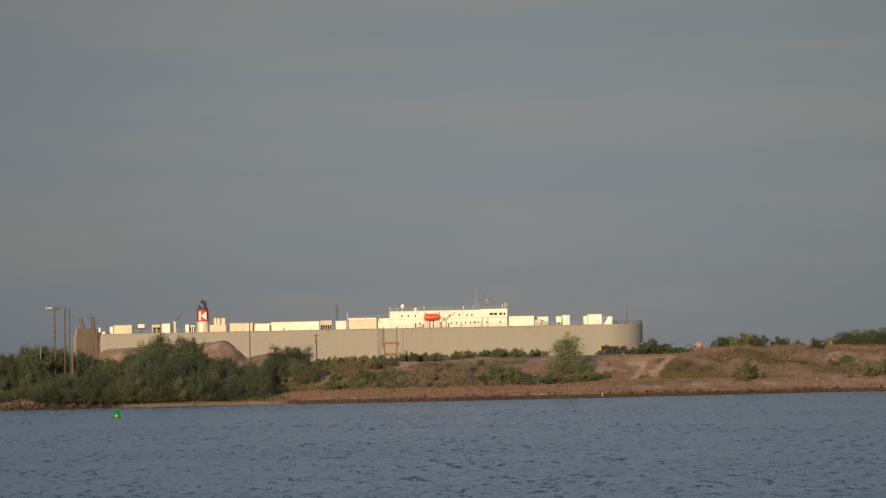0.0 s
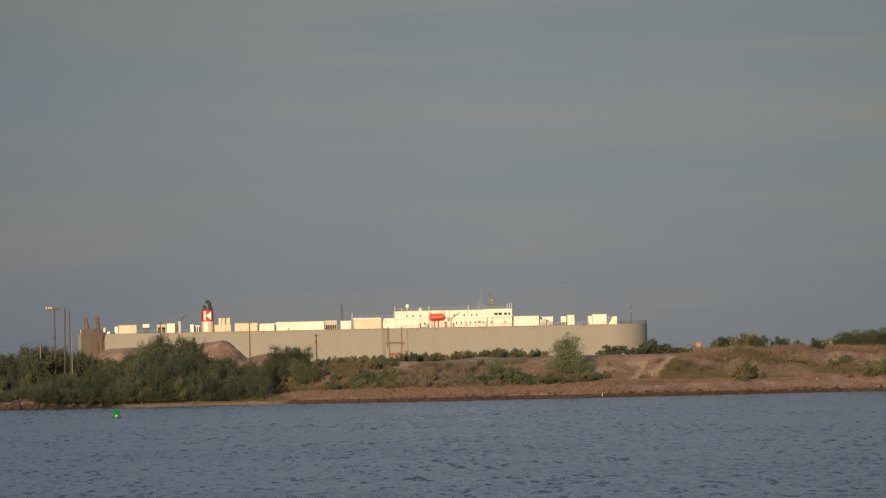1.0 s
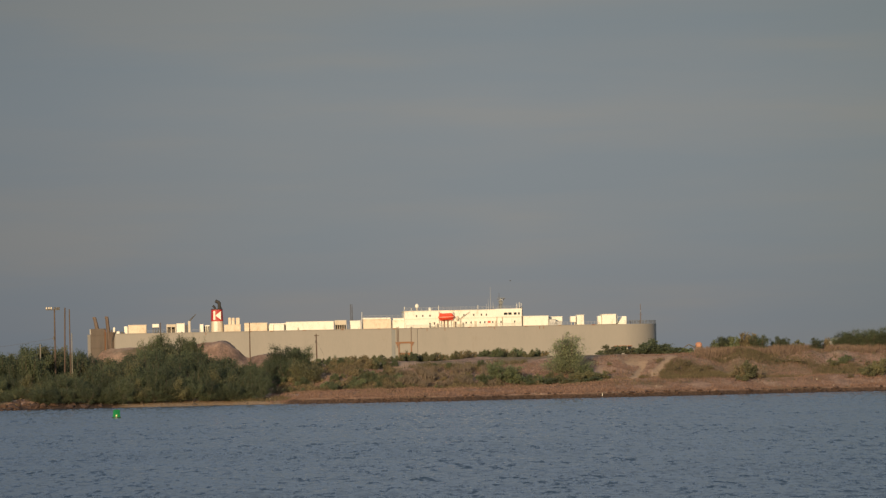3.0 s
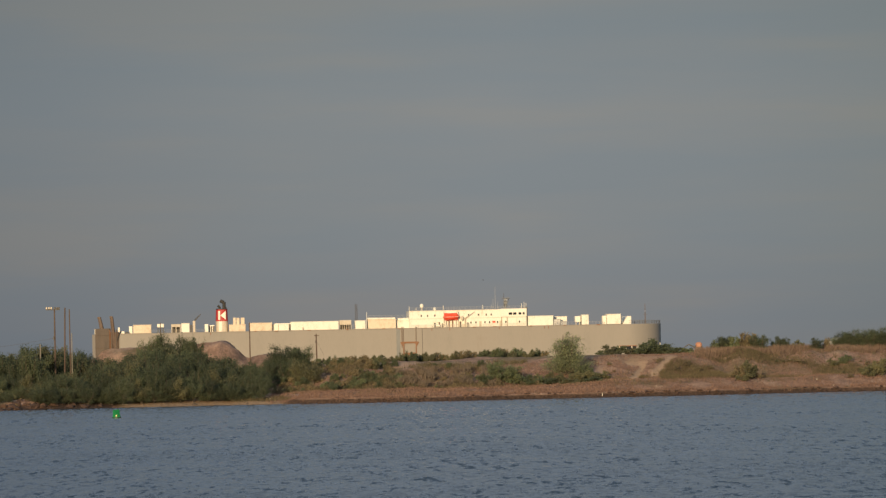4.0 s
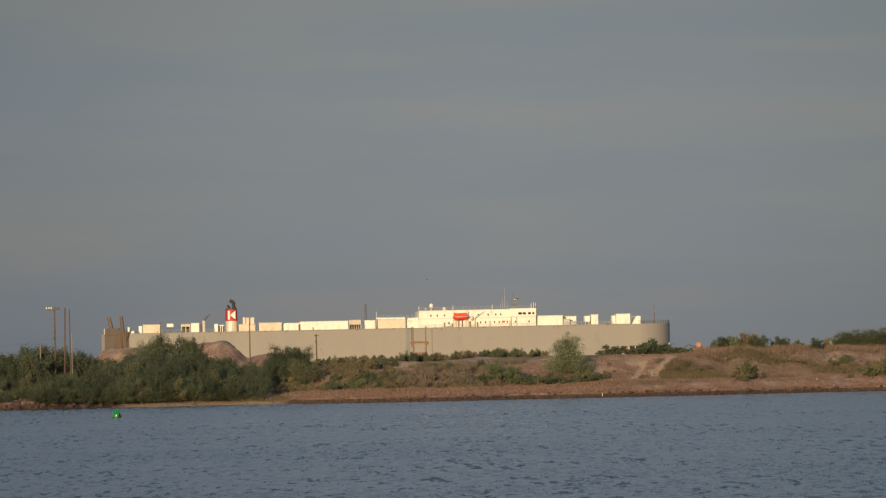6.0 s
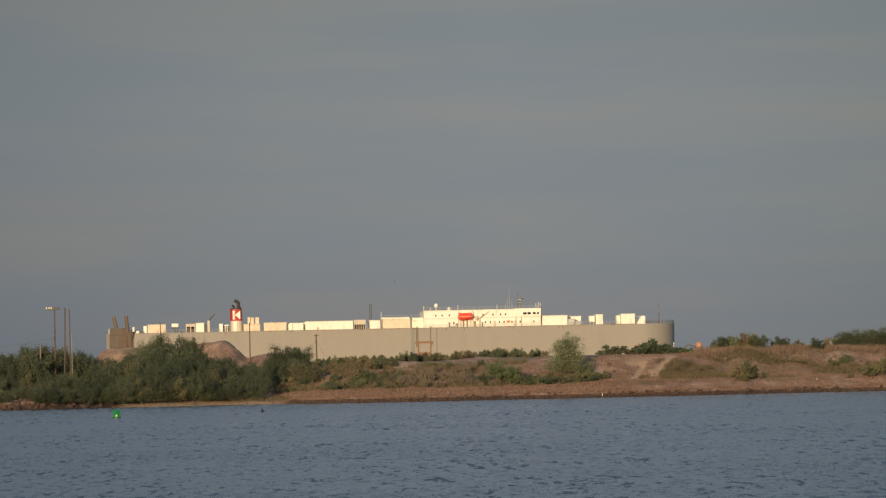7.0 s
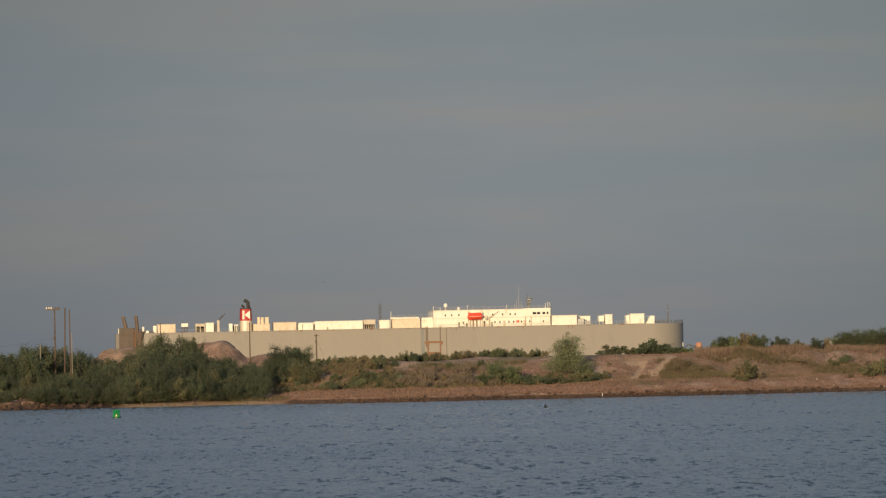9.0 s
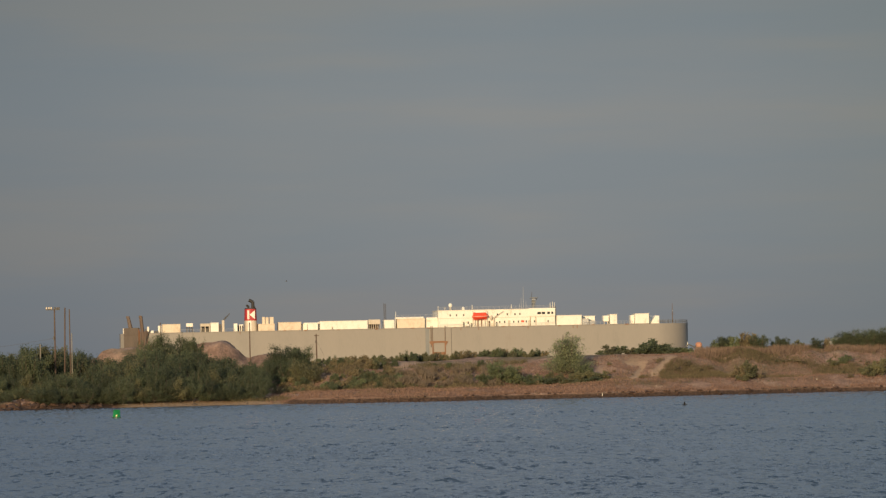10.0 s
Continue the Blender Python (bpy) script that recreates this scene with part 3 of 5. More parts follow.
    tank = part("vent_box", box(-79.0, -76.6, -13.5, -10.5, 24.9, 26.15, 0.08), WHITE, ship, "white ventilation box on dark legs")
    for x in (-78.7, -77.8, -76.9):
        for y in (-13.2, -10.8):
            part("leg", box(x - 0.18, x + 0.18, y - 0.18, y + 0.18, 22.85, 24.95, 0.03), DARK, tank)
    railing(-81, -74.2, -15.3, 22.9)
    shed = part("open_shed", box(-74.0, -70.6, -14, -8, 24.9, 25.95, 0.08), TAN, ship, "cream open-sided deck shed")
    for x in (-73.8, -72.3, -70.8):
        part("leg", box(x - 0.16, x + 0.16, -13.9, -13.5, 22.85, 24.95, 0.02), TAN, shed)
    part("back_panel", box(-73.9, -70.7, -9.2, -8.8, 22.85, 24.95, 0.02), DARK, shed)
    house(-70.4, -67.5, 26.1)
    house(-67.3, -66.5, 25.6, -14, -11, mat=DARK, name="winch", label="dark mooring winch")
    crane = part("deck_crane", box(-66.3, -65.4, -13.6, -12.7, 22.85, 27.0, 0.1), TAN, ship, "small deck crane with raised jib")
    part("jib", rod((-66.0, -13.1, 26.6), (-63.4, -13.1, 29.4), 0.22, 0.13, 6), DARK, crane)
    part("jib_stay", rod((-65.8, -13.1, 27.4), (-63.4, -13.1, 29.4), 0.05, seg=5), DARK, crane)
    railing(-65, -62.3, -15.3, 22.9)
    house(-62.1, -60.8, 25.75, -14, -11)
    vents = house(-60.6, -58.6, 25.4, -12, -8, lip=False)
    for x in (-60.3, -59.6, -58.9):
        part("vent_slot", box(x - 0.2, x + 0.2, -12.1, -11.9, 23.0, 25.0, 0.02), SOOT, vents)
    # funnel
    def casing(z0, z1, rx0, rx1, ry0, ry1):
        """An upright casing, round-cornered in plan, tapering from z0 to z1."""
        bm = bmesh.new()
        rings = []
        for z, rx, ry in ((z0, rx0, ry0), (z1, rx1, ry1)):
            ring = []
            for i in range(32):
                a = 2 * math.pi * i / 32
                c, q = math.cos(a), math.sin(a)
                ring.append(bm.verts.new((-55.9 + rx * math.copysign(abs(c) ** 0.55, c), -9.75 + ry * math.copysign(abs(q) ** 0.55, q), z)))
            rings.append(ring)
        for i in range(32):
            bm.faces.new((rings[0][i], rings[0][(i + 1) % 32], rings[1][(i + 1) % 32], rings[1][i]))
        bm.faces.new(rings[1])
        bm.faces.new(rings[0][::-1])
        bmesh.ops.recalc_face_normals(bm, faces=bm.faces)
        return bm

    funnel = part("funnel", casing(22.85, 26.7, 2.3, 2.2, 3.85, 3.8), TAN, ship, "ship's funnel, cream base under a red band")
    part("funnel_band", casing(26.7, 30.8, 2.22, 2.05, 3.82, 3.75), RED, funnel, "deep red painted funnel band")
    part("funnel_top", casing(30.8, 31.15, 2.08, 2.0, 3.77, 3.7), SOOT, funnel, "sooty black funnel top")
    # sun glint on the rounded base, put in as a white strip
    part("funnel_front", box(-57.0, -55.7, -13.75, -13.4, 22.9, 26.6, 0.08), WHITE, funnel)
    part("funnel_mark", prism([(-57.2, 27.2), (-56.5, 27.2), (-56.5, 30.3), (-57.2, 30.3)], -13.64, -13.3), WHITE, funnel, "white funnel mark")
    part("funnel_mark", prism([(-56.4, 28.75), (-54.5, 30.3), (-54.5, 27.2)], -13.64, -13.3), WHITE, funnel, "white funnel mark")
    for x0, x1, z1, r in ((-56.6, -56.9, 32.3, 0.4), (-55.0, -56.0, 34.0, 0.62), (-54.5, -54.6, 32.2, 0.35)):
        bm = rod((x0, -10, 31.0), (x0, -10, z1 - 0.5), r, seg=10)
        rod((x0, -10, z1 - 0.7), (x1 - 0.4, -10, z1), r, r * 0.95, 10, bm)
        part("exhaust_pipe", bm, SOOT, funnel)
    # long run of low deckhouses
    low = house(-53.4, -47.5, 25.3, mat=CREAM, label="rust-stained cream deckhouse")
    for x0, x1 in ((-51.9, -50.9), (-50.7, -49.6), (-49.2, -47.8)):
        part("vent_head", box(x0, x1, -13.8, -11, 25.3, 27.9 - 0.1 * (x0 % 2), 0.12), CREAM, low)
    house(-46.2, -38.0, 25.75, mat=CREAM, label="rust-stained cream deckhouse")
    house(-37.9, -35.8, 25.0, -12.2, -5)
    house(-35.7, -32.0, 25.25)
    house(-31.3, -14.1, 25.85, label="long low white deckhouse")
    house(-38, -14.2, 25.55, -11.5, -4, lip=False)
    part("vent_cowl", rod((-27.0, -15.2, 22.9), (-27.0, -15.2, 23.9), 0.25, 0.15, 8), TAN, ship)
    shed = part("open_shed", box(-13.8, -9.5, -14.4, -8, 24.5, 26.2, 0.1), TAN, ship, "cream box raised on short legs")
    for i in range(6):
        part("leg", box(-13.7 + 0.8 * i, -13.5 + 0.8 * i, -14.2, -13.9, 22.85, 24.6, 0.02), TAN, shed)
    part("back_panel", box(-13.6, -9.7, -9.5, -9, 22.85, 24.6, 0.02), RUST, shed)
    railing(-9.4, -8.3, -15.2, 22.9, 1.6, 0.5)
    house(-8.2, -4.4, 25.85)
    mast = part("lattice_mast", rod((-7.9, -10, 25.8), (-7.9, -10, 32.0), 0.075, seg=5), DARK, ship, "thin dark lattice mast")
    part("mast_leg", rod((-7.2, -10, 25.8), (-7.2, -10, 31.6), 0.075, seg=5), DARK, mast)
    for i in range(9):
        z = 26 + 0.65 * i
        part("brace", rod((-7.9, -10, z), (-7.2, -10, z + 0.6), 0.09, seg=5), DARK, mast)
    ladder = part("ladder", rod((-4.1, -14.6, 22.9), (-3.9, -14.6, 28.9), 0.12, 0.08, 6), WHITE, ship)
    mid = house(-3.5, 6.6, 26.2, mat=CREAM, label="rust-stained cream deckhouse")
    house(-3.5, 6.6, 26.9, -9, -2, 26.1, lip=False, owner=mid)
    railing(-3.3, 11.2, -14.2, 26.25, 1.3)
    house(6.7, 11.4, 25.7, -12.5, -4)
    house(7.5, 11.4, 26.6, -10, -2, lip=False)
    # accommodation block and bridge
    acc = part("accommodation_block", box(11.4, 54.1, -14.8, 12, 22.85, 28.85, 0.1), WHITE, ship, "long white accommodation block with small dark windows")
    part("roof_edge", box(11.2, 54.3, -14.95, 12.2, 28.85, 29.0, 0.04), WHITE, acc)
    part("deck_line", box(11.5, 54.0, -14.88, -14.7, 26.0, 26.12, 0), TAN, acc)
    part("wheelhouse", box(44.5, 54.2, -14.98, 12.5, 26.3, 29.15, 0.1), WHITE, acc, "white wheelhouse with a row of dark windows")
    for x in (15.8, 18.1, 20.7, 33.0, 36.6, 39.4, 41.2):
        part("window", box(x - 0.22, x + 0.22, -14.87, -14.7, 26.8, 27.5, 0.02), GLASS_AND_SHADE, acc)
    for x in (33.8, 35.6, 38.9, 40.6, 43.5, 46.5, 51.5):
        part("window", box(x - 0.22, x + 0.22, -14.87, -14.7, 24.1, 24.8, 0.02), GLASS_AND_SHADE, acc)
    part("fire_locker", box(41.6, 42.7, -14.95, -14.7, 24.2, 24.9, 0.02), BOAT_RED, acc, "small red locker")
    part("fire_locker", box(12.6, 13.3, -12.75, -12.4, 24.2, 24.8, 0.02), BOAT_RED, acc, "small red locker")
    for x0, x1 in ((47.6, 48.9), (49.2, 50.4), (51.2, 52.2), (52.7, 53.4)):
        part("bridge_window", box(x0, x1, -15.06, -14.9, 26.95, 27.75, 0.03), GLASS_AND_SHADE, acc)
    for x in (37.2, 44.6, 29.5):
        door(acc, x, -14.85, 23.0)
    for x in (47.0, 45.0):
        part("drain_pipe", rod((x, -14.95, 23), (x, -14.95, 26.2), 0.1, seg=6), ORANGE_RUST, acc)
    # dark sheet put in for the shade between the two deckhouses
    part("bulkhead_gap", box(54.15, 54.45, -14.2, 10, 22.85, 29.6, 0.03), DARK, ship)
    railing(11.6, 54.0, -14.6, 29.0, 1.05)
    for x, h in ((11.5, 1.2), (14.0, 0.8), (23.9, 1.4), (38.2, 1.3), (52.4, 1.6), (53.3, 2.0), (54.0, 1.7)):
        part("light_post", rod((x, -14.4, 29.2), (x, -14.4, 29.3 + h), 0.12, 0.1, 6), WHITE, ship)
    for x, z, r in ((16.15, 30.7, 0.72), (20.8, 29.5, 0.62)):
        bm = ball((x, -12, z), r, None, 3, (1, 1, 1.15))
        dome = part("radar_dome", bm, WHITE, ship, "white radome", True)
        part("pedestal", rod((x, -12, 29.1), (x, -12, z - 0.5 * r), 0.3, 0.22, 8), TAN, dome)
    # lifeboat in its davit
    boat = part("lifeboat", ball((0, 0, 0), 1.0, None, 3, (2.95, 1.3, 1.15)), BOAT_RED, ship, "red enclosed lifeboat hung in its davits", True)
    boat.matrix_basis = pose(26.6, -16.1, 26.55, 0, -1.5, 0)
    part("canopy", box(-2.5, 2.3, -0.8, 0.8, 0.1, 1.35, 0.4), BOAT_RED, boat)
    part("hatch", box(-2.5, -1.5, -0.5, 0.5, 0.9, 1.5, 0.2), BOAT_RED, boat)
    part("keel", box(-2.4, 2.3, -0.15, 0.15, -1.15, -0.7, 0.05), BOAT_RED, boat)
    part("rubbing_strake", box(-2.6, 2.6, -1.32, 1.32, -0.08, 0.08, 0.03), TAN, boat)
    for x in (23.9, 29.1):
        bm = rod((x, -14.6, 22.9), (x, -16.2, 28.0), 0.18, 0.14, 6)
        rod((x, -16.2, 28.0), (x, -14.6, 28.6), 0.14, 0.12, 6, bm)
        part("davit", bm, WHITE, ship)
    for x in (24.6, 25.7, 27.0, 28.2):
        part("davit_frame", box(x - 0.12, x + 0.12, -15.8, -15.5, 22.85, 25.7, 0.02), ORANGE_RUST if x in (25.7, 27.0) else WHITE, ship)
    part("winch_housing", ball((30.6, -15.6, 26.0), 0.75, None, 3, (0.75, 0.5, 1.15)), TAN, ship, "pale grey rounded winch housing", True)
    arm = part("stores_crane", rod((31.7, -15.2, 22.9), (31.7, -15.2, 26.2), 0.28, 0.22, 8), TAN, ship, "slender stores crane with slanting jib")
    part("jib", rod((31.6, -15.3, 25.8), (35.2, -15.3, 28.3), 0.16, 0.1, 6), TAN, arm)
    part("jib_stay", rod((31.7, -15.2, 26.2), (35.2, -15.3, 28.3), 0.04, seg=5), DARK, arm)
    for x, z in ((20.6, 24.6), (22.2, 24.8), (23.4, 24.3), (24.6, 24.4), (29.9, 24.9), (32.6, 24.5)):
        part("deck_vent", rod((x, -15.5, 22.9), (x, -15.5, z), 0.16, 0.22, 8), DARK if z < 24.7 else RUST, ship)
    part("liferaft", rod((21.0, -15.5, 23.5), (22.6, -15.5, 23.5), 0.38, seg=10), WHITE, ship)
    railing(11.8, 54.0, -15.7, 22.95, 1.0, 2.5, WHITE)
    # masts on the bridge roof
    mast = part("radar_mast", rod((46.9, -8, 28.9), (46.9, -8, 33.0), 0.42, 0.30, 8), GREY, ship, "dark radar mast with scanners")
    part("radar_box", box(46.2, 47.6, -8.7, -7.3, 30.9, 31.7, 0.1), GREY, mast)
    part("ladder", rod((46.3, -8.6, 28.9), (46.5, -8.6, 32.6), 0.08, seg=5), DARK, mast)
    part("brace", rod((45.4, -8, 28.9), (46.8, -8, 31.6), 0.1, seg=5), GREY, mast)
    part("brace", rod((48.2, -8, 28.9), (47.0, -8, 31.6), 0.1, seg=5), GREY, mast)
    part("mast_lamp", ball((47.9, -8, 32.4), 0.22), DARK, mast)
    part("platform", box(45.9, 48.0, -9, -7, 31.7, 31.9, 0.04), GREY, mast)
    part("scanner", box(45.7, 48.4, -8.3, -7.9, 32.9, 33.1, 0.05), GREY, mast)
    part("scanner", box(46.2, 47.6, -9.2, -8.9, 32.2, 32.45, 0.05), GALV, mast)
    part("yard", rod((45.5, -8, 32.6), (48.6, -8, 32.8), 0.07, seg=6), DARK, mast)
    part("topmast", rod((46.3, -8, 33.0), (46.3, -8, 34.9), 0.1, 0.06, 6), DARK, mast)
    for x, z in ((43.1, 36.9), (42.3, 32.9), (44.0, 31.8), (41.6, 31.0)):
        part("whip_aerial", rod((x, -9, 29.1), (x, -9, z), 0.1, 0.045, 6), GALV, ship)
    # forward deck
    house(54.6, 63.9, 26.3, -14.2)
    house(64.0, 69.3, 25.95, -9, -3)
    # grey block added for the shadow that falls beside the white deckhouse
    house(64.1, 66.6, 25.0, -13, -10.5, mat=GALV, name="winch", label="grey deck block in a shadow tone")
    house(66.8, 69.0, 24.2, -13.4, -11, mat=GALV, name="winch", label="grey deck block in a shadow tone")
    railing(64.0, 72.0, -15.4, 22.9, 1.1, 1.2)
    a = house(72.0, 74.0, 26.0, -13, -8, 23.9)
    for x in (72.3, 73.6):
        part("leg", box(x - 0.15, x + 0.15, -12.8, -12.4, 22.85, 23.95, 0.02), TAN, a)
    house(74.3, 76.9, 26.35)
    railing(77.0, 82.0, -15.4, 22.9, 1.1, 1.2)
    house(82.0, 83.4, 25.95, -13, -8)
    house(83.5, 88.7, 26.4)
    house(88.8, 89.4, 26.1, -12.4, -8)
    part("breakwater", prism([(89.4, 22.85), (92.6, 22.85), (92.6, 25.6), (91.2, 25.7)], -13.5, 12, 0.05), WHITE, ship, "white sloping breakwater")
    railing(92.7, 97.6, -14.6, 22.9, 1.15, 0.9, DARK)
    top = hull_outline(22.85)
    bars = []
    for z in (24.0, 23.45):
        bm = bmesh.new()
        for (x0, y0), (x1, y1) in zip(top, top[1:]):
            if x0 > 91 and x1 > 91:
                rod((x0 - 0.2, y0 * 0.985, z), (x1 - 0.2, y1 * 0.985, z), 0.05, seg=5, bm=bm)
        bars.append(part("bow_railing", bm, GREY, ship, "dark steel railing round the bow"))
    bar = bars[0]
    me = mesh_of("post", rod((0, 0, 0), (0, 0, 1.2), 0.07, seg=5), DARK)
    for x, y in top[::3]:
        if x > 92:
            p = part("post", me, DARK, bar)
            p.matrix_basis = pose(x - 0.2, y * 0.985, 22.85)
    mast = part("foremast", rod((98.4, -6, 22.85), (98.4, -6, 30.0), 0.2, 0.09, 6), RUST, ship, "thin brown foremast")
    part("yard", rod((97.7, -6, 26.2), (99.1, -6, 26.2), 0.06, seg=5), RUST, mast)
    part("lamp", ball((98.4, -6.3, 27.4), 0.2), GALV, mast)

    # true spacing along the hull: 201 m over all
    def along(x):
        return 0.985 * x - 8.6e-5 * x * x
    done = set()
    for ob in ship.children_recursive:
        if ob.matrix_basis.translation.length > 0.01:
            if ob.parent not in (boat, ramp_part):
                ob.matrix_basis.translation.x = along(ob.matrix_basis.translation.x)
        elif ob.parent not in (boat, ramp_part) and ob.data.name not in done:
            done.add(ob.data.name)
            for v in ob.data.vertices:
                v.co.x = along(v.co.x)
    return ship


car_carrier = build_ship()


# ---- plants ----
def leaf_cloud(rng, centres, count, size):
    """Many small leaf sprays round clumps (centre, radius, direction in which the twigs grow)."""
    verts, faces = [], []
    per = max(1, count // len(centres))
    for c0, r, way in centres:
        for _ in range(per):
            c = c0 + Vector((rng.gauss(0, 1), rng.gauss(0, 1), rng.gauss(0, 0.8))) * r * 0.68 + way * rng.gauss(0, 0.45) * r
            c.z = max(c.z, 0.05)
            u = (way * 0.9 + Vector((rng.gauss(0, 1), rng.gauss(0, 1), rng.gauss(0, 1))) * 0.6).normalized()
            v = u.cross(Vector((rng.gauss(0, 1), rng.gauss(0, 1), rng.gauss(0, 1)))).normalized()
            s = size * rng.uniform(0.6, 1.4)
            k = len(verts)
            verts += [tuple(c - u * s - v * s * 0.35), tuple(c + u * s - v * s * 0.2), tuple(c + v * s * 0.65)]
            faces.append((k, k + 1, k + 2))
    me = bpy.data.meshes.new("crown")
    me.from_pydata(verts, [], faces)
    return me


def plant(name, seed, h, w, trunk_h, clumps, leaves, size, leaf, bark, label, category, group, lean=0.0, cone=0.0, skirt=0.3):
    """Limbs leave a short trunk, bend upwards and carry leafy twigs along their outer halves."""
    rng = random.Random(seed)
    ob = thing(name, pose(0, -60, -40), label, category, group)
    tr = max(0.06, h * 0.02)
    bm = rod((0, 0, -0.6), (lean * 0.3, 0, trunk_h), tr * 1.4, tr, 6)
    centres = []
    limbs = max(7, clumps // 6)
    for i in range(limbs):
        a = 2.4 * i + rng.uniform(-0.5, 0.5)
        low = i < limbs * skirt
        rel = rng.uniform(0.18, 0.5) if low else rng.uniform(0.55, 1.0)
        wide = w / 2 * (1 - cone * rel) * (0.95 if low else math.sqrt(max(0.08, 1.3 - rel * rel)))
        q = wide * rng.uniform(0.55, 1.0)
        start = Vector((0, 0, trunk_h * rng.uniform(0.4, 1.0)))
        tip = Vector((math.cos(a) * q + lean * rel, math.sin(a) * q, h * rel * 0.94))
        bend = start.lerp(tip, 0.5) + Vector((math.cos(a), math.sin(a), 0)) * 0.10 * w * (1 - 0.6 * cone)
        rod(start, bend, tr * 0.6, tr * 0.38, 4, bm)
        rod(bend, tip, tr * 0.38, tr * 0.1, 4, bm)
        for k in range(max(3, clumps // limbs)):
            f = rng.uniform(0.35, 1.0)
            p = start.lerp(bend, f).lerp(bend.lerp(tip, f), f)
            way = (tip - bend).normalized() * 0.8 + Vector((0, 0, 0.5))
            p += Vector((rng.gauss(0, 1), rng.gauss(0, 1), rng.gauss(0, 0.6))) * 0.055 * w
            centres.append((p, rng.uniform(0.06, 0.125) * (w * 0.6 + h * 0.4) * (1.2 - 0.45 * f) * (1 - 0.55 * max(0.0, cone) * rel), way.normalized()))
    part("trunk", bm, bark, ob, "forked grey-brown trunk and limbs")
    me = leaf_cloud(rng, centres, leaves, size)
    me.materials.append(leaf)
    part("crown", me, leaf, ob)
    return ob


def brush(name, seed, h, w, twigs, mat, label, group):
    """A bare shrub of many thin forked twigs."""
    rng = random.Random(seed)
    ob = thing(name, pose(0, -60, -40), label, "shrub", group)
    for k in range(2):
        bm = bmesh.new()
        for _ in range(twigs // 2):
            a, q = rng.uniform(0, 6.283), rng.uniform(0, w * 0.25)
            p0 = Vector((math.cos(a) * q, math.sin(a) * q, -0.2))
            p1 = p0 + Vector((rng.gauss(0, 0.14) * w, rng.gauss(0, 0.14) * w, h * rng.uniform(0.35, 0.6)))
            rod(p0, p1, 0.07, 0.05, 4, bm)
            for _ in range(3):
                rod(p1, p1 + Vector((rng.gauss(0, 0.14) * w, rng.gauss(0, 0.14) * w, h * rng.uniform(0.15, 0.45))), 0.05, 0.025, 4, bm)
        part("stem", bm, mat, ob)
    return ob


TREES = [plant("tree", 11 + i, h, w, t, 96, 5400, 0.182, LEAF, BARK, "dense dark green broadleaf tree on the shore", "tree", "trees on the spit", lean)
         for i, (h, w, t, lean) in enumerate(((9.5, 8.5, 2.4, 0.6), (10.5, 8.0, 3.0, -0.5), (8.5, 9.5, 1.8, 0.3), (11.5, 9.0, 3.4, 1.2)))]
OLIVES = [plant("tree", 31 + i, h, w, t, 60, 4600, 0.165, LEAF_LIGHT, BARK, "light yellow-green tree with a loose crown", "tree", "trees on the spit")
          for i, (h, w, t) in enumerate(((7.5, 7.0, 1.6), (6.5, 7.5, 1.2)))]
BUSHES = [plant("bush", 51 + i, h, w, 0.5, 28, 1400, 0.18, LEAF_HEDGE, BARK, "low dark green bush in dry grass", "bush", "bushes on the spit")
          for i, (h, w) in enumerate(((3.0, 4.2), (2.6, 3.4), (3.6, 3.6)))]
LIGHT_BUSHES = [plant("bush", 61 + i, h, w, 0.4, 28, 1300, 0.18, LEAF_LIGHT, BARK, "low yellow-green bush in dry grass", "bush", "bushes on the spit")
                for i, (h, w) in enumerate(((2.6, 4.0), (3.2, 3.4)))]
BROWN_BUSHES = [plant("shrub", 71 + i, h, w, 0.4, 28, 1100, 0.15, LEAF_BROWN, BARK, "sparse olive-brown shrub in dry grass", "shrub", "shrubs on the spit")
                for i, (h, w) in enumerate(((2.8, 4.0), (2.4, 3.2)))]
HEADS = [plant("tree", 41 + i, 9.0, 9.0, 2.4, 120, 8200, 0.165, LEAF, BARK, "broad-headed dark green tree above the rest", "tree", "trees on the spit", cone=-0.35, skirt=0.15) for i in range(2)]
GREEN_BUSH = plant("bush", 55, 6.4, 7.4, 0.4, 70, 5200, 0.16, LEAF_HEDGE, BARK, "tall rounded green bush at the foot of the slope", "bush", "bushes on the spit")
POPLAR = plant("tree", 81, 12.0, 9.6, 0.8, 216, 12000, 0.155, LEAF_SILVER, BARK, "lone pale silvery-green tree with an open crown", "tree", "trees on the spit", cone=0.62, skirt=0.35)
BRUSH = [brush("dead_shrub", 91 + i, 3.2, 3.4, 34, DEADWOOD, "bare bleached shrub of thin twigs", "dead shrubs on the slope") for i in range(2)]
used = set()
CANOPY = ((-145, 15.5), (-129.7, 15.9), (-124.8, 15.0), (-121.5, 15.6), (-119.5, 17.6), (-117.4, 17.8), (-114.9, 17.1), (-111.6, 17.5), (-107.5, 17.3), (-105.5, 16.3), (-103.4, 15.4), (-100.9, 14.0), (-97.6, 14.2), (-92.7, 13.8),
          (-89.5, 16.0), (-82.0, 16.0), (-73.5, 16.0), (-71.3, 15.0), (-69.6, 13.2), (-67.2, 13.9), (-64.7, 14.6), (-62.4, 13.0), (-57.0, 11.8), (-51.8, 12.2), (-48.6, 12.8), (-40.8, 12.6), (-37.2, 11.5))


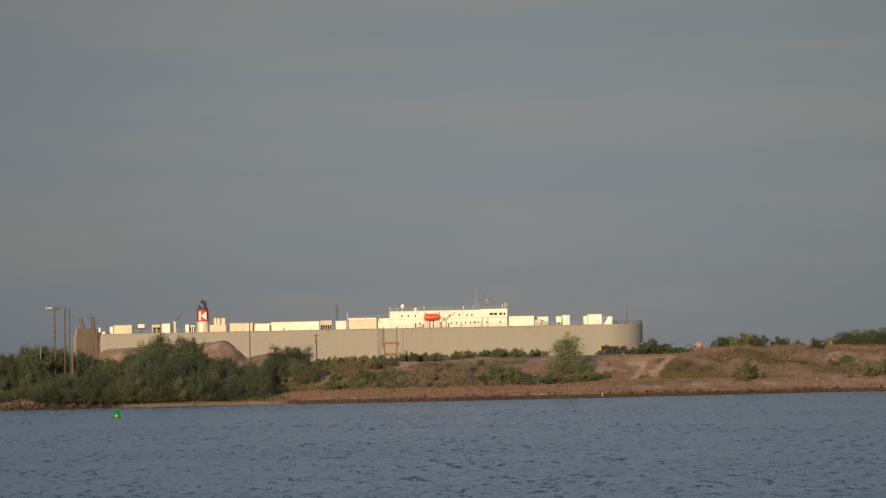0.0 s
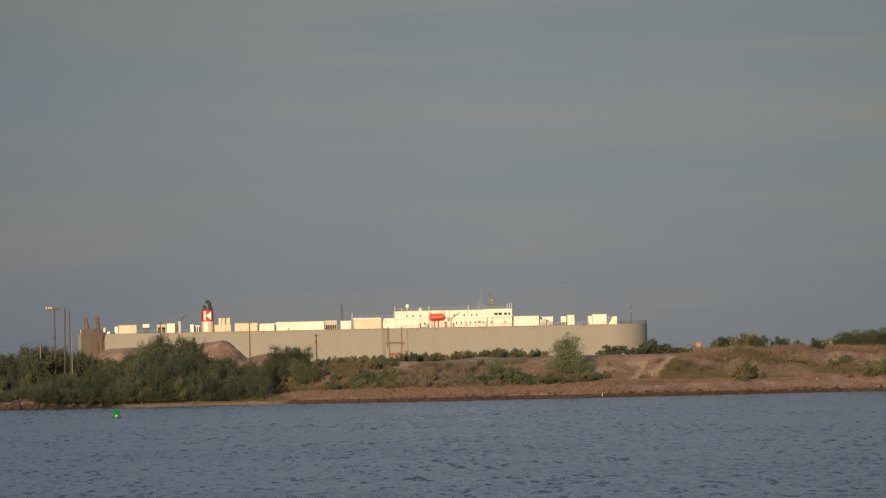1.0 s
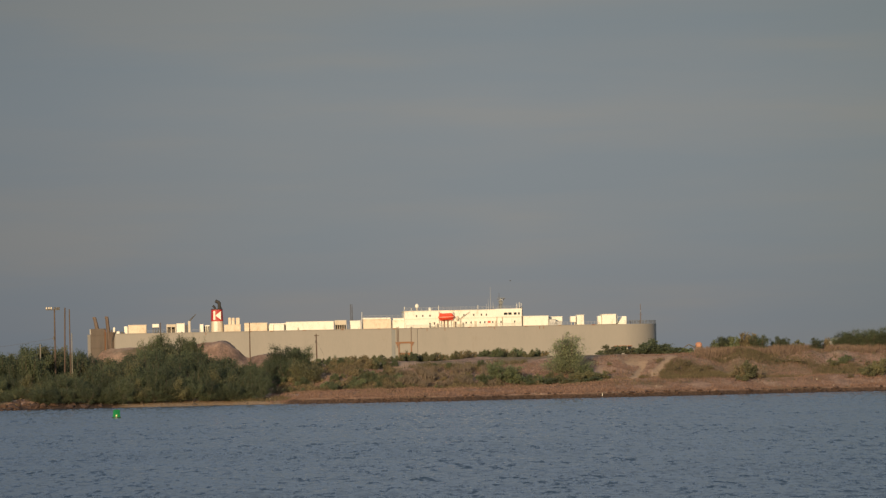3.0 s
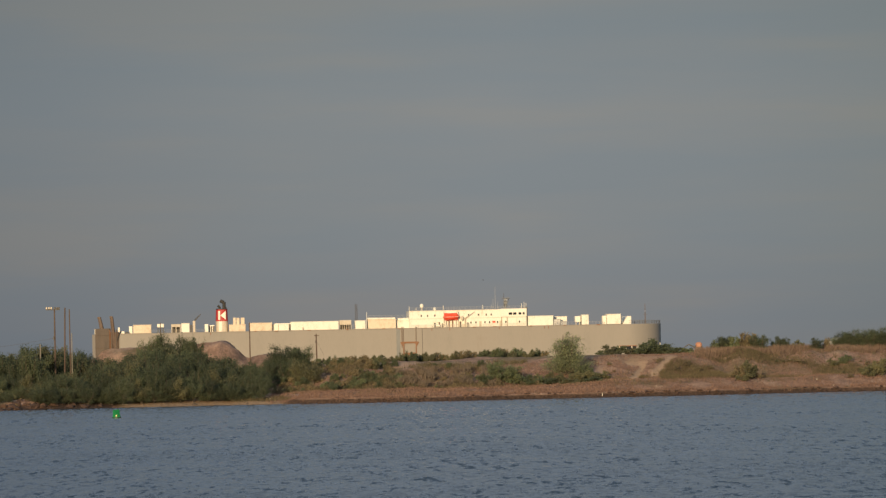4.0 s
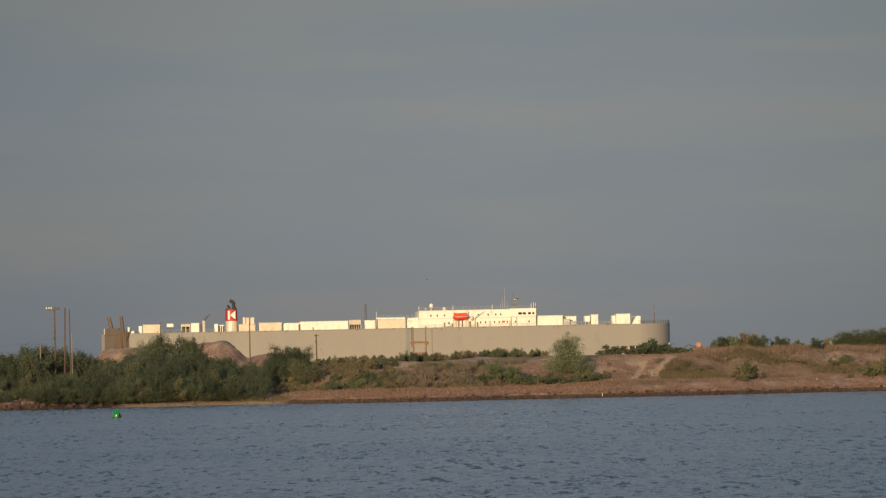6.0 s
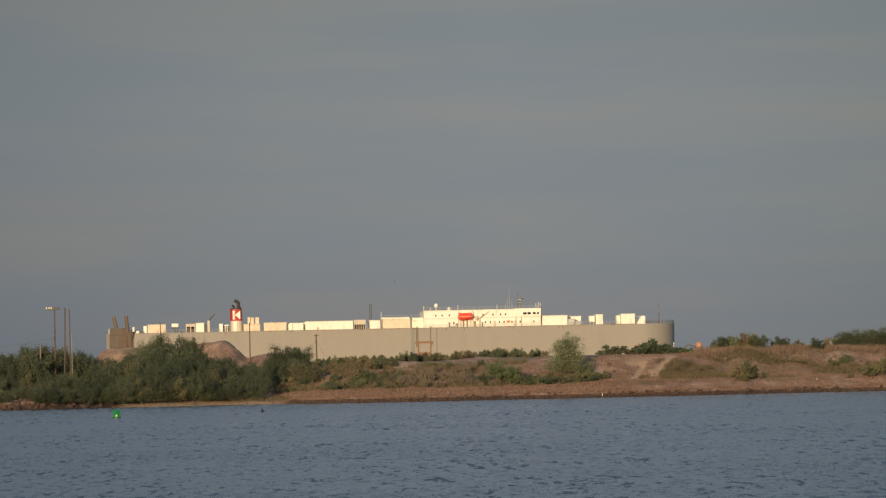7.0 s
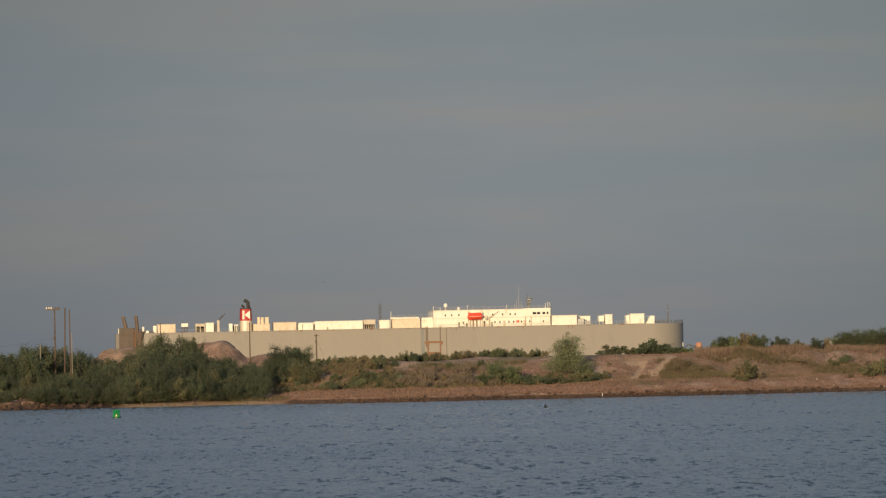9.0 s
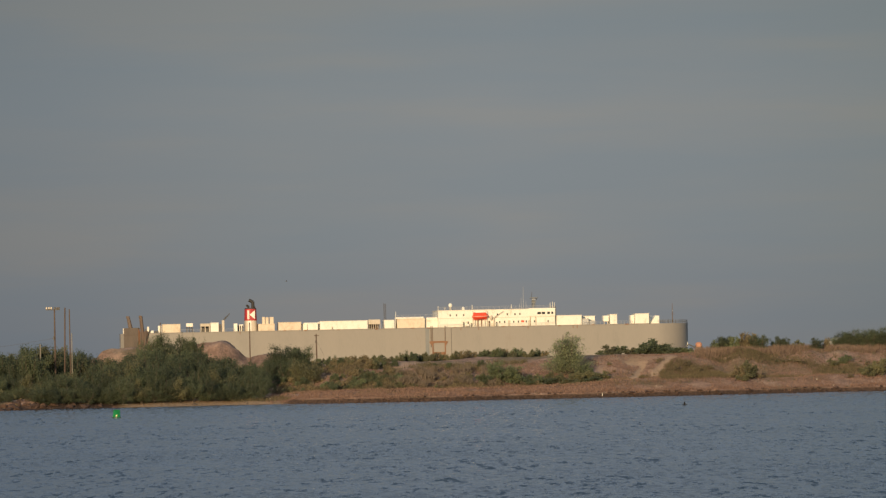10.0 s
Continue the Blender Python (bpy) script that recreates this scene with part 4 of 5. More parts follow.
def place(ob, x, y, s=1.0, sz=None, turn=None, rng=random):
    turn = rng.uniform(0, 360) if turn is None else turn
    m = pose(x, y, float(ground_at(x, y)) - 0.1, 0, 0, turn) @ Matrix.Diagonal((s, s, sz or s, 1))
    if ob.name in used:
        return copy_thing(ob, m @ Matrix.Diagonal((*[1 / v for v in ob.scale], 1)))
    used.add(ob.name)
    ob.matrix_basis = m
    return ob


def sized(ob, x, y, w, h, rng):
    """A plant set down at x, y, made w wide and h high."""
    co = [v.co for v in ob.children[1].data.vertices]
    tall = float(np.percentile([c.z for c in co], 98.5))
    wide = 2 * float(np.percentile([abs(c.x) for c in co], 96))
    return place(ob, x, y, w / wide, h / tall, rng=rng)


def plant_spit():
    rng = random.Random(5)
    # the dark wood to the west, tree behind tree; the heads follow the line of the canopy
    cx, cz = zip(*CANOPY)
    for depth, step, share in ((6, 3.6, 0.50), (14, 4.2, 0.62), (26, 4.4, 0.76), (40, 4.6, 0.88), (56, 4.4, 0.97), (64, 3.8, 0.98), (72, 4.6, 1.0)):
        x = -142 + rng.uniform(0, 3)
        while x < -37:
            d = depth + rng.uniform(-4, 4) + (2 if x > -94 else 6)
            if x > -50 and depth < 50:
                x += step
                continue
            y = shore_at(x) + d
            want = (float(np.interp(x, cx, cz)) - float(ground_at(x, y))) * share * rng.uniform(0.88, 1.04)
            if depth < 20 and x < -108:
                want *= 0.45
            if x < -103 and d < 46:
                want = min(want, 8.6 - float(ground_at(x, y)) + 0.03 * d)
            if want > 2.0:
                ob = rng.choice(TREES) if rng.random() < (0.88 if x > -105 else 0.68) else rng.choice(OLIVES)
                tall = float(np.percentile([v.co.z for v in ob.children[1].data.vertices], 98.5))
                k = want / tall
                place(ob, x, y, max(k, 0.5) * rng.uniform(0.8, 1.05), k, rng=rng)
            x += step * rng.uniform(0.7, 1.3)
    for i in range(22):
        x = rng.uniform(-94, -50)
        sized(rng.choice(TREES), x, shore_at(x) + rng.uniform(6, 11), rng.uniform(3.6, 5.5), rng.uniform(2.6, 4.8), rng)
    # four trees that stand out of the wood
    for ob, x, w, top in ((HEADS[0], -86.4, 6.6, 20.0), (HEADS[1], -79.2, 7.2, 20.3), (HEADS[0], -75.6, 5.0, 19.2), (TREES[3], -72.4, 3.0, 18.4)):
        sized(ob, x, 1650, w, top - float(ground_at(x, 1650)), rng)
    for x, w, h in ((-46.2, 8.5, 8.7), (-42.6, 6.0, 7.6), (-49.6, 6.0, 6.8)):
        sized(HEADS[1], x, 1651, w, h, rng)
    for i in range(26):
        x = rng.uniform(-114, -93)
        sized(rng.choice(TREES), x, shore_at(x) + rng.uniform(5, 12), rng.uniform(3.6, 5.6), rng.uniform(2.8, 5.0), rng)
    for i in range(14):
        x = rng.uniform(-138, -112)
        place(rng.choice(LIGHT_BUSHES), x, shore_at(x) + rng.uniform(14, 26), rng.uniform(0.8, 1.3), rng=rng)
    for i in range(16):
        x = rng.uniform(-136, -105)
        place(rng.choice(BROWN_BUSHES), x, shore_at(x) + rng.uniform(3, 13), rng.uniform(0.35, 0.6), 0.35, rng=rng)
    # scrub on the middle slope
    for _ in range(170):
        x = rng.uniform(-50, -13)
        d = rng.uniform(30 if x < -30 else 44, 92)
        ob = rng.choice(BUSHES[:2] + LIGHT_BUSHES + BROWN_BUSHES + BROWN_BUSHES[:1])
        k = rng.uniform(0.5, 1.05)
        place(ob, x, shore_at(x) + d, k, rng=rng)
    # the hedge along the crest
    x = -40
    while x < 31:
        y = 1702 + rng.uniform(-6, 12)
        ob = rng.choice(BUSHES + LIGHT_BUSHES + BROWN_BUSHES[:1])
        k = rng.uniform(0.65, 0.95) if x < -14 else rng.uniform(0.85, 1.25)
        place(ob, x, y, k * 0.95, k * (1.0 if x < 22 else 0.8), rng=rng)
        x += rng.uniform(0.75, 1.45)
    # brush and bushes at the foot of the slope
    for _ in range(50):
        x = rng.uniform(-14, 20)
        place(rng.choice(BRUSH), x, shore_at(x) + rng.uniform(42, 68), rng.uniform(0.75, 1.2), rng=rng)
    for _ in range(60):
        x = rng.uniform(-18, 27)
        place(rng.choice(LIGHT_BUSHES + BROWN_BUSHES + BROWN_BUSHES), x, shore_at(x) + rng.uniform(38, 62), rng.uniform(0.5, 0.95), rng=rng)
    sized(GREEN_BUSH, 16.2, 1625, 7.4, 6.6, rng)
    for x, y, w, h in ((21.5, 1625, 5.0, 3.2), (24.5, 1624, 5.5, 3.0), (28.0, 1628, 3.5, 1.8), (12.0, 1622, 4.0, 3.0)):
        sized(BUSHES[0], x, y, w, h, rng)
    for x, y, w in ((0.9, 1641, 2.0), (10.4, 1648, 2.2), (-3.0, 1642, 1.4)):
        sized(BUSHES[1], x, y, w, w * 0.9, rng)
    for x, y, w, h in ((-95.8, 1612, 5.0, 3.6), (-93.6, 1606, 3.4, 2.6)):
        sized(POPLAR, x, y, w, h, rng)
    # the lone pale tree and the thicket at its foot
    sized(POPLAR, 35.6, 1636, 8.2, 12.0, rng)
    for x, y, w, h in ((31.0, 1626, 4.6, 3.0), (34.5, 1622, 5.0, 3.4), (38.0, 1620, 5.2, 3.8), (41.5, 1622, 5.4, 3.6), (44.8, 1626, 4.6, 2.6), (40.0, 1630, 5.0, 3.8), (30.0, 1621, 4.0, 1.8), (36.0, 1616, 5.0, 1.8), (42.0, 1617, 4.0, 1.6)):
        sized(rng.choice(BUSHES[:2] + LIGHT_BUSHES), x, y, w, h, rng)
    # bushes on the crest of the east bluff
    for x, w, h, kind in ((47.6, 3.0, 1.6, 0), (50.0, 4.6, 3.2, 1), (53.0, 3.6, 2.6, 0), (55.8, 3.4, 2.5, 1), (59.2, 4.0, 2.2, 0), (62.3, 4.6, 3.4, 0), (64.8, 5.2, 4.3, 0), (69.0, 4.4, 2.2, 0), (73.2, 4.4, 1.7, 0), (75.6, 2.4, 1.0, 1),
                          (82.3, 3.4, 4.2, 0), (84.2, 3.2, 5.0, 0), (87.4, 3.6, 4.5, 0), (90.0, 3.8, 5.9, 2), (92.0, 3.4, 5.6, 2), (94.9, 3.6, 5.0, 0), (101.3, 3.0, 4.2, 0), (103.0, 2.4, 3.6, 0), (106.4, 2.8, 2.8, 1), (111.8, 3.0, 3.7, 0), (115.8, 1.2, 4.2, 2), (118.2, 2.6, 3.4, 0), 
                          (120.8, 4.0, 5.2, 0), (123.2, 4.4, 5.9, 0), (125.8, 3.6, 5.0, 0), (128.4, 4.0, 6.0, 0), (131.4, 4.4, 6.2, 0), (134.0, 4.0, 5.6, 0), (137.5, 5.0, 6.2, 0), (142.0, 5.0, 5.8, 0)):
        kinds = TREES[:3] if kind == 0 and (x > 100 or h > 4.8) else (BUSHES, LIGHT_BUSHES, BROWN_BUSHES)[kind]
        sized(kinds[int(x) % 2], x, 1700 + rng.uniform(-2, 4), w * 1.2, h, rng)
        if h > 4:
            sized(kinds[-1], x + rng.uniform(-1.4, 1.4), 1703 + rng.uniform(-2, 4), w * 1.1, h * rng.uniform(0.7, 0.95), rng)
    # scattered green on the bluff's face
    for x, y, w, h, kind in ((84.6, 1627, 4.2, 4.2, 2), (87.2, 1628, 4.8, 5.6, 1), (89.0, 1630, 3.4, 3.4, 2), (85.8, 1622, 4.0, 2.4, 1), (115.5, 1672, 3.6, 2.8, 1), (118.4, 1673, 3.0, 2.4, 0), (123.0, 1643, 4.2, 3.8, 1), (126.5, 1645, 4.0, 5.0, 1), (125.5, 1655, 4.4, 4.6, 2), (118.1, 1641, 2.2, 1.6, 2), (128.5, 1668, 4.0, 2.6, 2), (131.0, 1672, 4.4, 3.0, 1), (129.5, 1652, 4.0, 3.0, 2), (121.5, 1652, 2.6, 1.4, 2), (103.0, 1668, 3.4, 1.2, 2), (99.0, 1670, 3.0, 1.1, 1), (106.5, 1667, 3.0, 1.1, 2),  (117.0, 1650, 2.0, 1.4, 1), (66.5, 1640, 2.4, 1.6, 2), (70.0, 1646, 2.6, 1.8, 2), (73.5, 1643, 2.6, 2.0, 2), (77.0, 1650, 2.4, 1.6, 2), (57.5, 1622, 2.6, 1.4, 2), (48.0, 1646, 1.8, 1.0, 2)):
        sized((BUSHES, LIGHT_BUSHES, BROWN_BUSHES)[kind][int(x) % 2], x, y, w, h, rng)
    for _ in range(30):
        x = rng.uniform(45, 138)
        place(rng.choice(BROWN_BUSHES + LIGHT_BUSHES + BROWN_BUSHES), x, shore_at(x) + rng.uniform(24, 66), rng.uniform(0.25, 0.45), 0.28, rng=rng)


plant_spit()


def grass(name, seed, count, mat, label, lo, hi, x0, x1, d0, d1, cut, sc, width=0.11):
    """Tufts of blades scattered over a stretch of the spit, in drifts."""
    rng = random.Random(seed)
    verts, faces = [], []
    while len(faces) < count:
        x = rng.uniform(x0, x1)
        d = rng.uniform(d0, d1)
        y = shore_at(x) + d
        if rough_at(x, y, sc, seed) < cut + rng.gauss(0, 0.13):
            continue
        if scar_at(x, y) > 0.3 + 0.5 * rng.random():
            continue
        z = float(ground_at(x, y)) - 0.05
        for _ in range(5):
            h, a = rng.uniform(lo, hi), rng.uniform(0, 6.283)
            bx, by = x + rng.gauss(0, 0.35), y + rng.gauss(0, 0.35)
            ux, uy = math.cos(a) * width * 0.5, math.sin(a) * width * 0.5
            k = len(verts)
            lx, ly = rng.gauss(0, 0.22) * h, rng.gauss(0, 0.22) * h
            verts += [(bx - ux, by - uy, z), (bx + ux, by + uy, z), (bx + lx, by + ly, z + h)]
            faces.append((k, k + 1, k + 2))
    me = bpy.data.meshes.new(name)
    me.from_pydata(verts, [], faces)
    me.materials.append(mat)
    tagged(new(name, me), label, "grass", kind="stuff")


grass("dry_grass", 3, 150000, STRAW, "short dry straw-brown grass over the spit", 0.22, 0.6, -50, 142, 2, 78, -0.3, 0.09)
grass("tall_grass", 4, 24000, PALE_STRAW, "tall dry grass along the crest of the bluff", 0.9, 2.1, 75, 145, 66, 96, -0.1, 0.12)
grass("weeds", 6, 20000, WEED, "green weeds in drifts on the slopes", 0.3, 0.9, -135, 142, 15, 72, 0.12, 0.07)
grass("green_drift", 12, 34000, WEED, "soft drifts of green weeds on the bluff", 0.4, 1.2, 62, 142, 24, 72, 0.08, 0.05)
grass("olive_drift", 15, 14000, WEED, "olive weeds on the middle slope", 0.6, 1.6, -50, 24, 34, 84, 0.1, 0.06)
grass("reeds", 7, 2200, WEED, "short reeds at the edge of the wood", 0.5, 1.1, -60, -44, 5, 14, -0.3, 0.2)

grass("terrace_grass", 19, 20000, STRAW, "rough brown grass over the low terrace", 0.4, 1.0, -47, 48, 5, 44, -0.25, 0.15)
grass("bank_grass", 17, 9000, STRAW, "ragged dry grass along the cut bank", 0.35, 1.0, -46, 142, 0.8, 9, -0.05, 0.22)


# ---- rocks and drift along the water ----
def build_rocks():
    rng = random.Random(8)
    kinds = []
    for i in range(4):
        bm = bmesh.new()
        bmesh.ops.create_icosphere(bm, subdivisions=2, radius=1)
        for v in bm.verts:
            v.co *= 1 + 0.6 * noise.noise(v.co * 1.6 + Vector((i * 7, 0, 0)))
            v.co.z *= 0.55
        ob = part("rock", bm, ROCK)
        kinds.append(tagged(ob, "rough brown boulder at the water's edge", "rock", "shore rocks"))
    seen = set()
    for i in range(46):
        x = rng.uniform(-136, -92)
        d = rng.uniform(-0.5, 5.5) if i % 3 else rng.uniform(5, 10)
        y = shore_at(x) + d
        k = rng.uniform(0.35, 1.25) * (1.1 if x < -100 else 0.7)
        m = pose(x, y, float(ground_at(x, y)) + 0.02 * k, rng.uniform(-20, 20), rng.uniform(-20, 20), rng.uniform(0, 360)) @ Matrix.Diagonal((k * 1.3, k, k * 1.1, 1))
        ob = kinds[i % 4]
        if ob.name in seen:
            copy_thing(ob, m @ Matrix.Diagonal((*[1 / v for v in ob.scale], 1)))
        else:
            seen.add(ob.name)
            ob.matrix_basis = m
    for i in range(90):
        x = rng.uniform(-30, 140)
        y = shore_at(x) + rng.uniform(0.2, 2.0)
        k = rng.uniform(0.2, 0.55)
        ob = kinds[i % 4]
        copy_thing(ob, pose(x, y, float(ground_at(x, y)) + 0.1 * k, 0, 0, rng.uniform(0, 360)) @ Matrix.Diagonal((k * 1.6 / ob.scale.x, k / ob.scale.y, k / ob.scale.z, 1)))
    log = None
    for i in range(22):
        x = rng.uniform(-135, -46) if i < 16 else rng.uniform(-30, 135)
        y = shore_at(x) + rng.uniform(1.5, 5)
        m = pose(x, y, float(ground_at(x, y)) + 0.16, rng.uniform(-6, 6), 0, rng.uniform(-70, 70)) @ Matrix.Diagonal((*[rng.uniform(0.35, 0.7)] * 3, 1))
        if log is None:
            bm = rod((-1.4, 0, 0), (1.3, 0, 0.1), 0.2, 0.13, 7)
            rod((0.4, 0, 0.05), (0.9, 0.3, 0.6), 0.08, 0.04, 5, bm)
            log = tagged(part("driftwood", bm, DEADWOOD), "bleached driftwood log on the shore", "driftwood", "driftwood")
            log.matrix_basis = m
        else:
            copy_thing(log, m @ Matrix.Diagonal((*[1 / v for v in log.scale], 1)))


build_rocks()


def build_litter():
    """White scraps on the beach and slopes, a stake at the water's edge."""
    rng = random.Random(21)
    for x, y, k in ((-52.5, 1590, 0.32), (-51.0, 1589.4, 0.22), (-49.6, 1590.2, 0.4), (-47.4, 1589, 0.3), (-46.1, 1588.5, 0.24), (46.6, 1633.7, 0.4), (107.8, 1636.9, 0.45), (112.2, 1627.2, 0.4), (112.6, 1670.7, 0.45), (109.5, 1615.0, 0.3), (60.0, 1604.0, 0.25)):
        bm = ball((0, 0, 0), 0.62 * k, None, 2, (1.2, 0.8, 0.8))
        for v in bm.verts:
            v.co *= 1 + 0.5 * noise.noise(v.co * 3 + Vector((x, y, 0)))
        ob = tagged(part("scrap", bm, TAN), "pale scrap of litter lying on the dry ground", "litter", "litter on the spit")
        ob.matrix_basis = pose(x, y, float(ground_at(x, y)) + 0.18 * k, 0, 0, rng.uniform(0, 360))
    x, y = 44.0, shore_at(44.0) + 0.7
    ob = thing("stake", pose(x, y, float(ground_at(x, y))), "short white stake at the water's edge", "stake")
    part("shaft", rod((0, 0, -0.4), (0.05, 0, 0.8), 0.08, 0.065, 8), WHITE, ob)
    part("cap", rod((0.05, 0, 0.8), (0.055, 0, 0.88), 0.08, 0.05, 8), TAN, ob)


build_litter()


# ---- poles, machine, shed, buoy ----
def wooden_pole(x, y, top, r=0.2, lean=(0, 0), mat=POLE_WOOD, label="weathered brown wooden pole", cross=False):
    z = float(ground_at(x, y))
    ob = thing("utility_pole", pose(x, y, z), label, "pole", "poles on the spit")
    h = top - z
    part("shaft", rod((0, 0, -0.5), (lean[0], lean[1], h), r, r * 0.75, 8), mat, ob)
    part("cap", rod((lean[0], lean[1], h), (lean[0], lean[1], h + 0.12), r * 0.8, r * 0.5, 8), mat, ob)
    if cross:
        part("crossarm", box(-0.75, 0.75, -0.1, 0.1, h - 0.5, h - 0.25, 0.03), mat, ob)
        part("bracket", box(-0.45, 0.1, -0.14, 0.14, h - 2.6, h - 1.9, 0.04), DARK, ob)
        part("guy_wire", rod((0, 0, h - 2.0), (2.2, -0.4, h - 6.5), 0.03, seg=5), DARK, ob)
    return ob


wooden_pole(-108.3, 1600, 28.4, 0.24, (0.5, 0))
wooden_pole(-106.6, 1602, 28.0, 0.2, (-0.1, 0))
wooden_pole(-106.0, 1600, 21.1, 0.16, (0, 0), PALE_WOOD, "thin pale bare wooden pole")
wooden_pole(-115.0, 1600, 18.1, 0.2, (0, 0), PALE_WOOD, "pale barkless dead trunk pole")
wooden_pole(-127.0, 1600, 17.3, 0.14, (0, 0), PALE_WOOD, "thin pale bare wooden pole")
wooden_pole(-85.8, 1700, 24.3, 0.17)
wooden_pole(-59.5, 1718, 23.9, 0.19)
wooden_pole(-39.6, 1738, 20.1, 0.23, (-0.1, 0), cross=True)


def floodlight_pole(x, y, top):
    z = float(ground_at(x, y))
    ob = thing("floodlight_pole", pose(x, y, z), "tall brown pole carrying a crossbar of floodlights", "light pole")
    h = top - z
    part("shaft", rod((0, 0, -0.5), (0, 0, h - 0.2), 0.26, 0.19, 8), POLE_WOOD, ob)
    part("crossbar", box(-2.4, 1.5, -0.12, 0.12, h - 0.75, h - 0.5, 0.03), DARK, ob)
    for dx, big in ((-2.2, 1), (-1.5, 1), (-0.85, 1), (0.1, 0), (0.75, 0), (1.3, 0)):
        lamp = part("floodlight", box(dx - 0.26, dx + 0.26, -0.45, 0.1, h - 0.5, h + 0.1 + 0.12 * big, 0.1), GREY if big else DARK, ob, "grey floodlight head")
        part("lens", box(dx - 0.2, dx + 0.2, -0.5, -0.44, h - 0.42, h + 0.05 + 0.1 * big, 0.02), TAN if big else DARK, lamp)
    part("junction_box", box(-0.45, -0.1, -0.45, -0.15, h - 9.2, h - 8.2, 0.05), DARK, ob)
    return ob


floodlight_pole(-111.0, 1603, 28.6)


def overhead_wire():
    bm = bmesh.new()
    a, b = Vector((-160, 1605, 15.2)), Vector((-111.0, 1603, 19.9))
    last = a
    for i in range(1, 13):
        f = i / 12
        p = a.lerp(b, f) - Vector((0, 0, 3.2 * f * (1 - f)))
        rod(last, p, 0.03, seg=5, bm=bm)
        last = p
    wooden_pole(-160, 1605, 15.7, 0.2)
    ob = part("overhead_wire", bm, DARK)
    tagged(ob, "thin dark overhead wire sagging to the light pole", "cable")


overhead_wire()


def digger():
    x, y = 77.4, 1719
    ob = thing("excavator", pose(x, y, float(ground_at(x, y)) - 0.1), "small orange excavator behind the crest of the bluff", "excavator")
    part("house", box(-1.1, 1.2, -1.1, 1.1, 1.0, 2.3, 0.15), DARK, ob)
    part("cab", box(-0.9, 1.0, -1.3, 0.1, 1.5, 3.3, 0.5), DIGGER, ob)
    for yy in (-1.2, 0.7):
        part("track", box(-1.6, 1.6, yy, yy + 0.5, 0.1, 0.9, 0.3), DARK, ob)
    part("boom", rod((-0.8, 0.4, 1.6), (-3.0, 0.4, 2.7), 0.22, 0.18, 6), DARK, ob)
    part("arm", rod((-3.0, 0.4, 2.7), (-4.8, 0.4, 1.4), 0.17, 0.13, 6), DARK, ob)
    part("bucket", box(-5.3, -4.5, 0.0, 0.8, 0.6, 1.5, 0.12), DARK, ob)


digger()


def far_shed():
    x, y = 124.5, 1785
    z = float(ground_at(x, y))
    ob = thing("shed", pose(x, y, z), "low shed with a grey-green pitched roof", "shed")
    h = 14.9 - z
    part("wall", box(-3.4, 3.4, -3, 3, -1.5, h, 0.05), GREY, ob)
    part("roof", prism([(-3.8, h), (3.8, h), (1.6, h + 1.2), (-1.6, h + 1.2)], -3.4, 3.4), SHED_ROOF, ob)
    part("door", box(-0.6, 0.6, -3.06, -2.95, 0, 2.1, 0.02), DARK, ob)
    part("flagpole", rod((1.9, -3.6, -1), (1.9, -3.6, 17.6 - z), 0.09, 0.06, 6), GALV, ob)


far_shed()


def green_buoy():
    ob = thing("channel_buoy", pose(-74.2, 1267, 0.0), "green can buoy afloat in the channel", "buoy")
    part("float_collar", rod((0, 0, -0.7), (0, 0, 0.30), 0.98, 0.94, 24), BUOY_GREEN, ob)
    part("fender_ring", rod((0, 0, -0.05), (0, 0, 0.16), 1.02, 1.02, 24), SOOT, ob, "dark ring at the waterline")
    part("core", rod((0, 0, 0.28), (0, 0, 1.6), 0.30, 0.22, 12), SOOT, ob, "dark central post")
    # four leaning plates round the post, with narrow gaps between them
    for a, w in ((-38, 0.50), (34, 0.52), (140, 0.5), (222, 0.5)):
        bm = prism([(-w, 0.28), (w, 0.28), (w * 0.72, 1.85), (w * 0.05, 1.85 - 0.25 * (a < 0)), (-w * 0.72, 1.85)], -0.05, 0.05)
        plate = part("panel", bm, BUOY_GREEN, ob, "bright green painted plate")
        ar = radians(a)
        plate.matrix_basis = pose(math.sin(ar) * 0.62, -math.cos(ar) * 0.62, 0, 0, 0, a)
        part("stiffener", box(-0.05, 0.05, -0.1, -0.04, 0.3, 1.6, 0.01), BUOY_GREEN, plate)
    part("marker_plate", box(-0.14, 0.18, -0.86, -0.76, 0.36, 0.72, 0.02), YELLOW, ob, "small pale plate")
    part("lifting_eye", rod((-0.12, 0, 1.6), (0.12, 0, 1.6), 0.08, seg=8), SOOT, ob)
    return ob


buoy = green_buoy()


